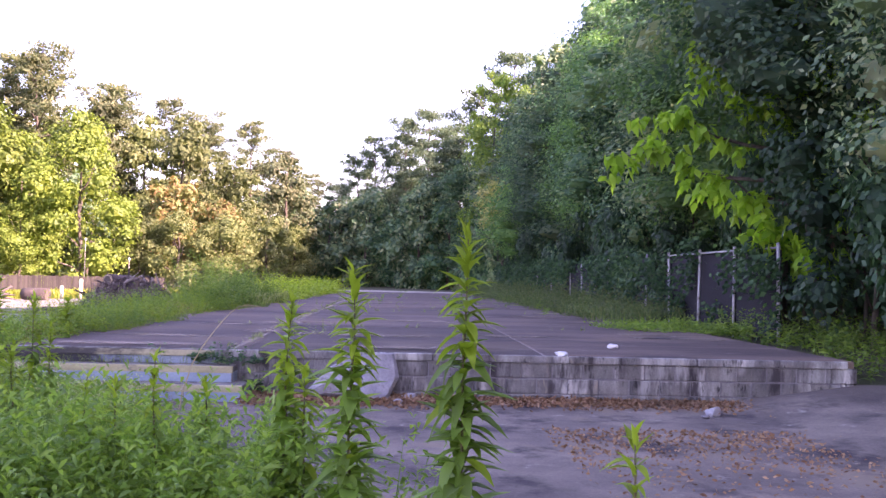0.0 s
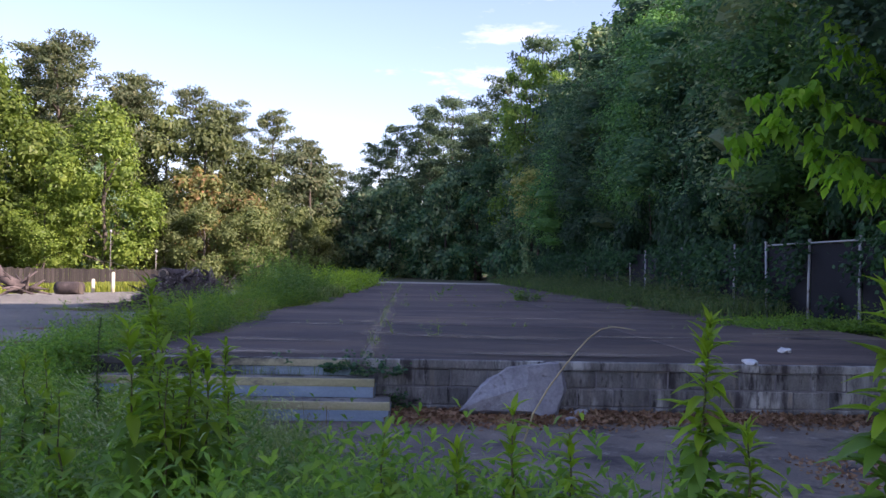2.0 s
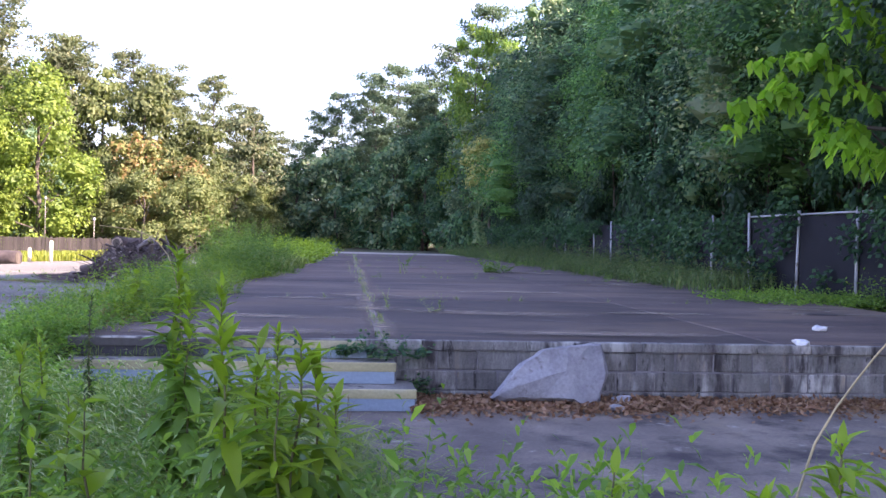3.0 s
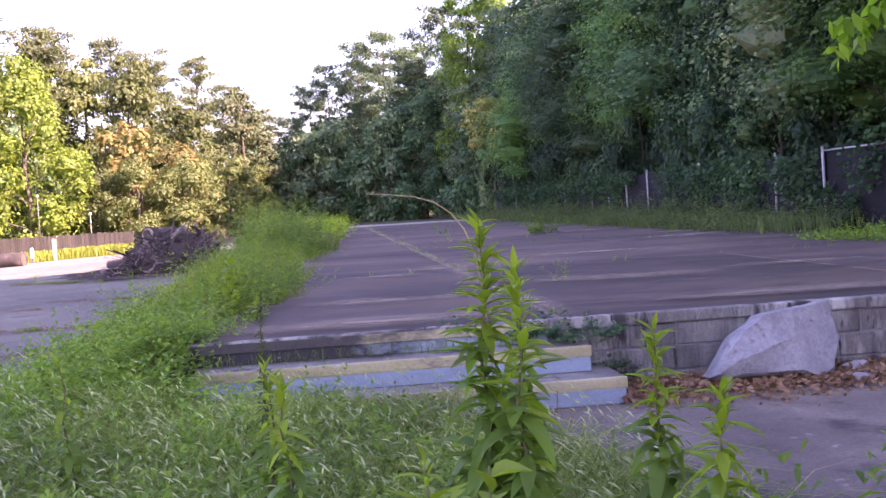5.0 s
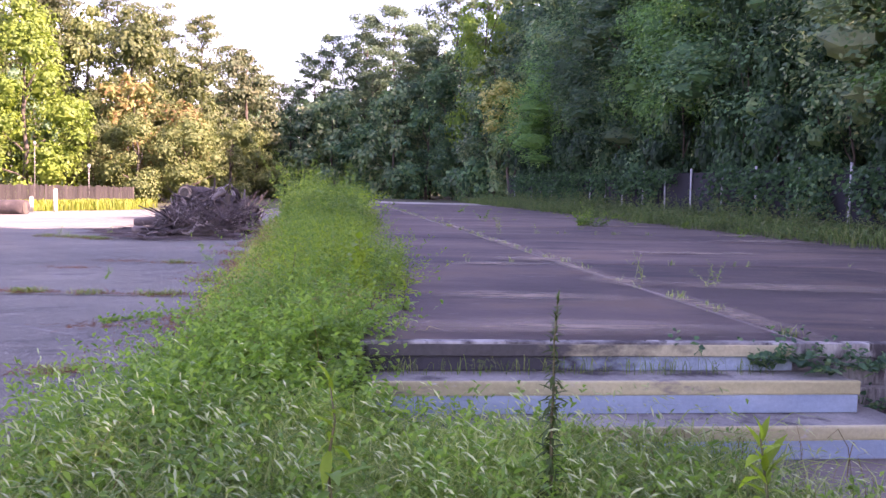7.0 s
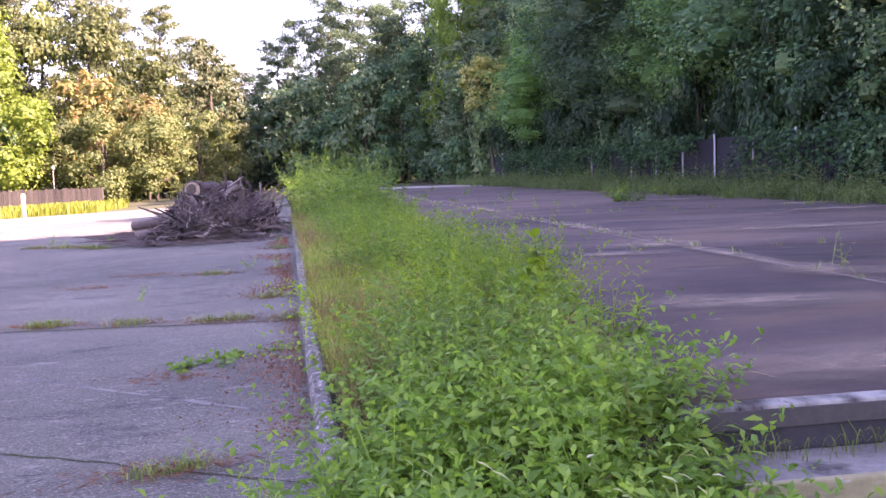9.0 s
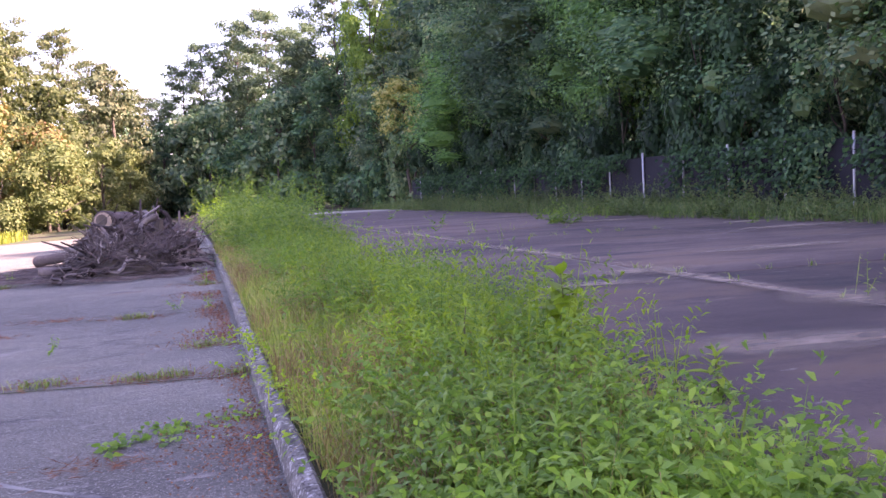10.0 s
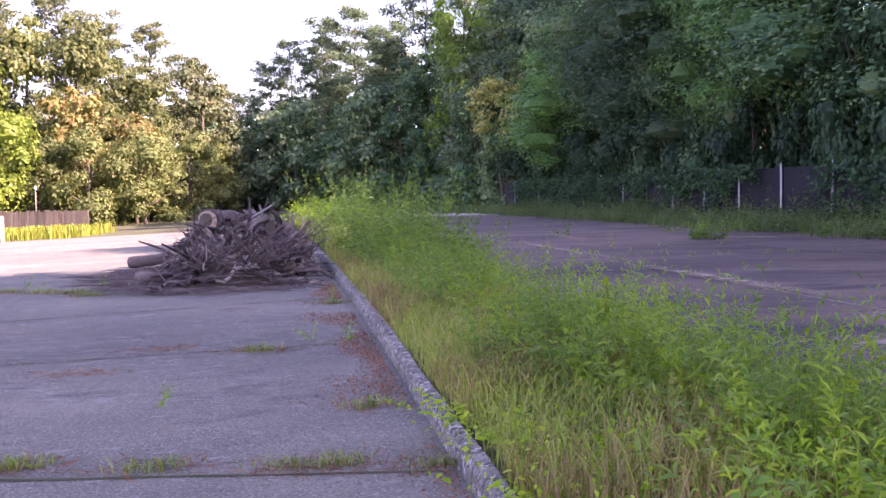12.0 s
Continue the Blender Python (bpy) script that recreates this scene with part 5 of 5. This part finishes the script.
tufts("lot_tufts", "low grass tufts growing in the asphalt cracks", L_GRASS, 95, lot, 0.03, 0.10, 0.006, 120, 0.11)
straw = []
for x, y, z, k in lot + [(-7.2, 8.7, land(-7.2, 8.7) - 0.01, 1), (-7.75, 7.9, land(-7.75, 7.9) - 0.01, 1), (-6.3, 3.0, land(-6.3, 3.0) - 0.01, 1)]:
    for _ in range(150):
        straw.append((x + rng.gauss(0, 0.22), y + rng.gauss(0, 0.09), z + 0.022))
leafy("slab_sprouts", "small upright weeds sprouting from slab joints", L_GRASS, 101, np.array([(-0.93, 3.96, 0.56), (-0.33, 3.54, 0.56), (-0.28, 3.58, 0.56), (0.18, 17.4, 0.56), (0.95, 17.2, 0.56), (-0.02, 16.8, 0.56), (-0.7, 13.0, 0.56), (2.0, 16.8, 0.56), (-1.4, 16.5, 0.56)]), 0.18, 0.42, 0.06, 0.014, 36, spread=0.10)
leafy("lot_sprouts", "small upright weeds growing from asphalt cracks", L_WEED, 102, np.array([(-5.96, 8.67, 0.34), (-5.64, 8.58, 0.34), (-5.6, 10.95, 0.40), (-7.0, 6.6, 0.26), (-9.2, 13.6, 0.36), (-8.5, 14.0, 0.38), (-9.6, 14.4, 0.36)]), 0.14, 0.30, 0.07, 0.018, 24, spread=0.06)
leafy("slab_bush", "bushy bright green weed growing out of the slab", L_WEED, 99, np.array([(2.95 + 0.22 * math.cos(k * 2.4), 19.2 + 0.22 * math.sin(k * 2.4), 0.55) for k in range(7)]), 0.25, 0.72, 0.13, 0.05, 60, spread=0.26)
leafy("slab_weeds", "leafy green weeds sprouting from the slab", L_WEED, 97, np.array([(2.95, 19.2, 0.55), (2.8, 19.3, 0.55), (3.1, 19.1, 0.55), (0.4, 21, 0.55), (3.9, 23.2, 0.55), (1.0, 30, 0.55), (-1.2, 40, 0.55), (5.2, 14.6, 0.55), (4.6, 20.5, 0.55), (5.6, 19, 0.55)]), 0.25, 0.48, 0.13, 0.045, 40)
leafy("step_ivy", "dark ivy spilling over the slab edge at the steps", L_WOOD, 98, np.array([(-1.25 + 0.45 * rng.gauss(0, 0.6), -0.06 + 0.16 * rng.gauss(0, 0.7), 0.40 + 0.10 * rng.random()) for k in range(34)] + [(-0.86 + 0.1 * rng.gauss(0, 1), -0.08, 0.05 + 0.12 * k / 10) for k in range(10)]), 0.03, 0.22, 0.07, 0.05, 22, "ivy", 0.10)
leafy("lot_creeper", "green creeper running out over the asphalt", L_WEED, 99, np.array([(-5.42 - 0.06 * k, 3.75 - 0.03 * k + 0.05 * rng.gauss(0, 1), land(-5.9, 3.4) - 0.02) for k in range(16)]), 0.02, 0.09, 0.08, 0.05, 16, "creeper", 0.09)


# fallen leaves
def litter(name, label, seed, pts, size, slim=0.6, material=L_LITTER):
    nr = np.random.default_rng(seed)
    n = len(pts)
    way = unit(np.stack([nr.normal(0, 1, n), nr.normal(0, 1, n), nr.normal(0.1, 0.25, n)], 1))
    v, f = flakes(nr, pts, way, size * nr.uniform(0.6, 1.4, n), size * slim)
    return solo(name, mesh_of(name, v, f, material), label, "leaf litter", "stuff")


nr = np.random.default_rng(110)
pts = [(nr.uniform(-0.95, 6.9), -0.02 - abs(nr.normal(0, 0.36)), 0.015 + 0.04 * nr.random()) for _ in range(8200)]
pts += [(nr.uniform(-0.9, 1.6), -0.1 - abs(nr.normal(0, 0.35)), 0.02 + 0.05 * nr.random()) for _ in range(4200)]
litter("leaf_litter", "brown fallen leaves drifted along the wall's foot", 111, np.array(pts), 0.055)
pts = [(nr.uniform(2.5, 6.5), -2.2 - abs(nr.normal(0, 1.4)), 0.012) for _ in range(2800)]
litter("scattered_leaves", "scattered brown leaves on the apron", 112, np.array(pts), 0.045)
litter("needle_patches", "rusty pine needles lying round the grass tufts", 114, np.array(straw), 0.08, 0.06, L_REDLITTER)
pts = []
while len(pts) < 5200:
    y = nr.uniform(1.2, 13)
    x = -5.46 - abs(nr.normal(0, 0.26))
    if noise.noise(Vector((x * 1.6, y * 0.8, 17))) + 0.35 * nr.random() < 0.16 + 0.35 * (-5.46 - x):
        continue
    pts.append((x, y, land(x, y) + 0.012))
litter("kerb_litter", "reddish brown leaves and needles lying along the kerb", 113, np.array(pts), 0.019, 0.6, L_REDLITTER)


# cracks and pale seams in the asphalt
def ribbon(name, label, material, ends, width, seed, lift=0.004):
    (x0, y0), (x1, y1) = ends
    rng = random.Random(seed)
    vs, fs = [], []
    n = 40
    for k in range(n + 1):
        f = k / n
        x, y = x0 + (x1 - x0) * f, y0 + (y1 - y0) * f + 0.05 * noise.noise(Vector((f * 9, seed, 0)))
        w = width * rng.uniform(0.4, 1.3)
        z = land(x, y) + lift
        vs += [(x, y - w / 2, z), (x, y + w / 2, z)]
        if k:
            fs.append([2 * k - 2, 2 * k, 2 * k + 1, 2 * k - 1])
    return solo(name, mesh_of(name, vs, fs, material), label, "crack", "structure")


for k, (a, b, w) in enumerate([((-12.5, 6.7), (-5.45, 4.85), 0.03), ((-10.5, 8.7), (-5.45, 8.35), 0.028), ((-11, 11.2), (-5.45, 11.4), 0.035), ((-7.4, 1.9), (-5.5, 0.7), 0.02)]):
    ribbon("trim_crack", "dark open crack in the asphalt", SOIL, (a, b), w, k)
ribbon("trim_seam", "pale worn seam across the asphalt", CONCRETE, ((-9.0, 5.0), (-5.7, 1.95)), 0.065, 9)


# ---- tall weeds in front ----
def weed_leaf(name, material, curl, belly):
    vs, fs = [], []
    for k in range(5):
        f = k / 4
        w = [0.03, 0.15, 0.175, 0.11, 0.0][k] * belly
        z = -curl * f * f
        vs += [(-w, f, z + w * 0.45), (0, f, z), (w, f, z + w * 0.45)]
        if k:
            o = 3 * (k - 1)
            fs += [[o, o + 1, o + 4, o + 3], [o + 1, o + 2, o + 5, o + 4]]
    return mesh_of(name, vs, fs, material, True)


LEAVES = [weed_leaf("leaf", L_WEED, c, b) for c, b in ((0.4, 1.0), (0.75, 1.2), (0.2, 0.9))]
TOPS = [weed_leaf("leaf", L_WEEDTOP, c, b) for c, b in ((0.25, 0.78), (0.4, 0.9))]
ROUND = [weed_leaf("leaf", L_WEEDTOP, c, b) for c, b in ((0.2, 2.7), (0.35, 2.4))]
SPIKES = [weed_leaf("leaf", L_SPIKE, 0.3, 0.8)]


def tall_weed(x, y, top, seed, leaves=62, more=1.0, size=0.165, label="tall green weed with whorls of narrow pointed leaves", kinds=(LEAVES, TOPS), start=0.18, slim=1.0, name="tall_weed"):
    rng = random.Random(seed)
    leaves = int(leaves * more)
    z = land(x, y) - 0.03
    h = top - z
    t = thing(name, label, "weed", pose(x, y, z), "tall weeds" if name == "tall_weed" else "")
    path = wavy(rng, (0, 0, 0), (rng.uniform(-0.04, 0.04), rng.uniform(-0.04, 0.04), h * 0.96), 6, 0.018)
    part("stem", mesh_of("stem", *tube(path, [0.011 * (1 - 0.75 * k / 6) for k in range(7)], 6), STEM, True), t)
    for k in range(leaves):
        f = start + (1 - start) * (k + rng.random() * 0.6) / leaves
        i = min(int(f * 6), 5)
        p = path[i].lerp(path[i + 1], min(f * 6 - i, 1))
        a = k * 2.399 + rng.uniform(-0.3, 0.3)
        up = rng.uniform(-38, 46) + 52 * max(0, f - 0.78) / 0.22
        ln = size * (1.0 - 0.35 * max(0, f - 0.75) / 0.25) * rng.uniform(0.5, 1.25) * slim * (1.25 if f < 0.45 else 1.1 if f < 0.7 else 0.95)
        pool = kinds[1] if f > 0.72 or rng.random() < 0.12 else kinds[0]
        part("leaf", pool[rng.randrange(len(pool))], t, "", Matrix.Translation(p) @ Matrix.Rotation(a, 4, "Z") @ Matrix.Rotation(radians(up), 4, "X") @ Matrix.Diagonal((ln, ln, ln, 1)))
    return t


for k, (x, y, top, n, s) in enumerate([(1.26, -7.93, 1.80, 74, 0.20), (0.76, -7.55, 1.64, 70, 0.185), (0.36, -6.92, 1.47, 74, 0.17), (0.52, -7.1, 1.12, 46, 0.16), (1.78, -9.0, 1.10, 34, 0.17), (-1.87, -6.2, 1.36, 50, 0.18),
                                       (-2.32, -4.15, 1.30, 50, 0.16), (-1.62, -5.95, 1.20, 44, 0.175), (-0.29, -7.0, 1.15, 44, 0.15), (-0.05, -6.75, 1.03, 44, 0.15), (-0.78, -6.6, 0.99, 40, 0.15), (-0.54, -6.96, 1.0, 40, 0.15),
                                       (-2.43, -3.97, 1.53, 72, 0.17), (-2.23, -3.65, 1.33, 54, 0.16), (-1.83, -4.18, 1.12, 54, 0.15), (-1.88, -4.86, 1.03, 46, 0.16), (-3.22, -3.55, 0.96, 40, 0.15), (-3.15, -4.13, 1.0, 40, 0.15),
                                       (-2.75, -4.75, 0.86, 44, 0.16), (-3.1, -5.6, 1.0, 40, 0.15), (-2.5, -6.0, 0.95, 40, 0.15), (-4.3, -2.6, 0.92, 36, 0.14), (-4.58, 2.29, 0.98, 34, 0.12), (-4.16, 6.25, 1.04, 36, 0.12),
                                       (-3.7, 1.5, 0.78, 36, 0.14), (-4.0, 3.6, 0.84, 36, 0.13), (-3.6, 3.0, 0.80, 36, 0.13), (-3.75, 4.6, 0.9, 40, 0.12),
                                       (-1.80, -6.05, 1.26, 52, 0.17), (-1.73, -6.25, 1.18, 48, 0.165), (-1.69, -6.08, 1.28, 52, 0.17), (-1.80, -5.88, 1.12, 52, 0.165), (-1.52, -5.78, 1.04, 52, 0.16)]):
    tall_weed(x, y, top, 300 + k, n, 2.7 if k < 4 or k == 12 else 2.4 if k < 18 else 1.3 if k < 28 else 2.0, s * 0.90)
tall_weed(-3.41, -1.97, 1.13, 350, 240, 1.0, 0.058, "dark narrow weed spike clothed in short leaves", (SPIKES, SPIKES), 0.05, 1.0, "weed_spike")
tall_weed(-4.04, 2.42, 1.10, 351, 26, 1.0, 0.15, "young sapling with broad rounded light green leaves", (ROUND, ROUND), 0.45, 1.0, "sapling")
tall_weed(-1.70, -6.12, 0.95, 352, 16, 1.0, 0.16, "broad-leaved green weed among the tall weeds", (ROUND, ROUND), 0.3, 1.0, "broad_leaf_weed")
tall_weed(-2.56, -5.05, 0.92, 353, 16, 1.0, 0.16, "broad-leaved green weed among the tall weeds", (ROUND, ROUND), 0.3, 1.0, "broad_leaf_weed")
for pts in ([(-2.36, -3.9, 0.0), (-2.38, -3.92, 0.9), (-2.42, -3.95, 1.40), (-2.56, -3.97, 1.575), (-2.82, -3.98, 1.60)], [(-0.34, -6.6, 0.0), (-0.26, -6.6, 0.95), (-0.08, -6.62, 1.22), (0.06, -6.62, 1.385), (0.20, -6.62, 1.36)]):
    fine = [Vector(pts[i]).lerp(Vector(pts[i + 1]), f / 3) for i in range(4) for f in range(3)] + [Vector(pts[4])]
    for _ in range(2):
        fine = [fine[0]] + [(fine[i - 1] + fine[i] * 2 + fine[i + 1]) / 4 for i in range(1, len(fine) - 1)] + [fine[-1]]
    solo("dry_stalk", mesh_of("dry_stalk", *tube(fine, [0.0048 - 0.00025 * i for i in range(13)], 5), STRAW, True), "bare arching straw-coloured dry weed stalk", "stalk", group="dry stalks")

# ---- sun flecks painted as pale film on the slab, and dust along the joint ----
def fleck_dust_material():
    """Thin sandy film, also the colour of sun flecks, that thins out to nothing towards its ragged rim."""
    m, n, l, p = nodes_of("sun_fleck_dust")
    c, mp, g = n.new("ShaderNodeTexCoord"), n.new("ShaderNodeMapping"), n.new("ShaderNodeTexGradient")
    g.gradient_type = "SPHERICAL"
    mp.inputs["Location"].default_value, mp.inputs["Scale"].default_value = (-1, -1, 0), (2, 2, 0)
    l.new(c.outputs["Generated"], mp.inputs[0])
    l.new(mp.outputs[0], g.inputs[0])
    t = noise_tex(n, l, 3.2, 8, 0.65, (0.6, 2.0, 1))
    r = ramp(n, [(0.32, (0.15, 0.15, 0.15)), (0.62, (1, 1, 1))])
    l.new(t.outputs[0], r.inputs[0])
    thin = n.new("ShaderNodeMath")
    thin.operation = "MULTIPLY"
    l.new(g.outputs[1], thin.inputs[0])
    l.new(r.outputs[0], thin.inputs[1])
    grain = noise_tex(n, l, 60, 6, 0.7)
    rg = ramp(n, [(0.3, (0.30, 0.225, 0.165)), (0.7, (0.46, 0.36, 0.27))])
    l.new(grain.outputs[0], rg.inputs[0])
    l.new(rg.outputs[0], p.inputs["Base Color"])
    p.inputs["Roughness"].default_value = 1.0
    clear, sh = n.new("ShaderNodeBsdfTransparent"), n.new("ShaderNodeMixShader")
    l.new(thin.outputs[0], sh.inputs[0])
    l.new(clear.outputs[0], sh.inputs[1])
    l.new(p.outputs[0], sh.inputs[2])
    l.new(sh.outputs[0], n["Material Output"].inputs[0])
    return m


FLECK_DUST = fleck_dust_material()
# Broad patches paint sun flecks on the slab; narrow ones follow the joint.
for k, (x, y, w, d, turn) in enumerate([(-2.5, 2.5, 1.25, 0.42, -6), (0.45, 3.5, 1.6, 0.50, -8), (2.9, 3.9, 1.2, 0.35, 0), (-2.2, 6.0, 1.0, 0.35, 0), (-1.3, 6.9, 0.9, 0.6, 10), (1.6, 8.6, 1.5, 0.45, 4), (-1.15, 3.9, 0.55, 0.6, 0), (4.6, 12.6, 1.6, 0.5, 0), (-1.12, 1.6, 0.20, 2.1, 2), (-1.2, 5.6, 0.20, 2.6, -2), (-1.15, 10.5, 0.24, 3.4, 1), (-1.1, 17.0, 0.28, 5.0, 0), (-2.6, 0.5, 1.6, 0.45, 0), (1.2, 0.7, 1.5, 0.35, 0), (-1.2, 27.0, 0.36, 6.0, 0)]):
    ring = [(math.cos(q * math.pi / 12) * w, math.sin(q * math.pi / 12) * d, 0) for q in range(24)]
    solo("dust_patch", mesh_of("dust_patch", ring, [list(range(24))], FLECK_DUST), "thin pale sandy film painting sun flecks and joint dust on the dark slab", "dust", "stuff", pose(x, y, SLAB_Z + 0.006 + 0.0015 * k, 0, 0, turn))
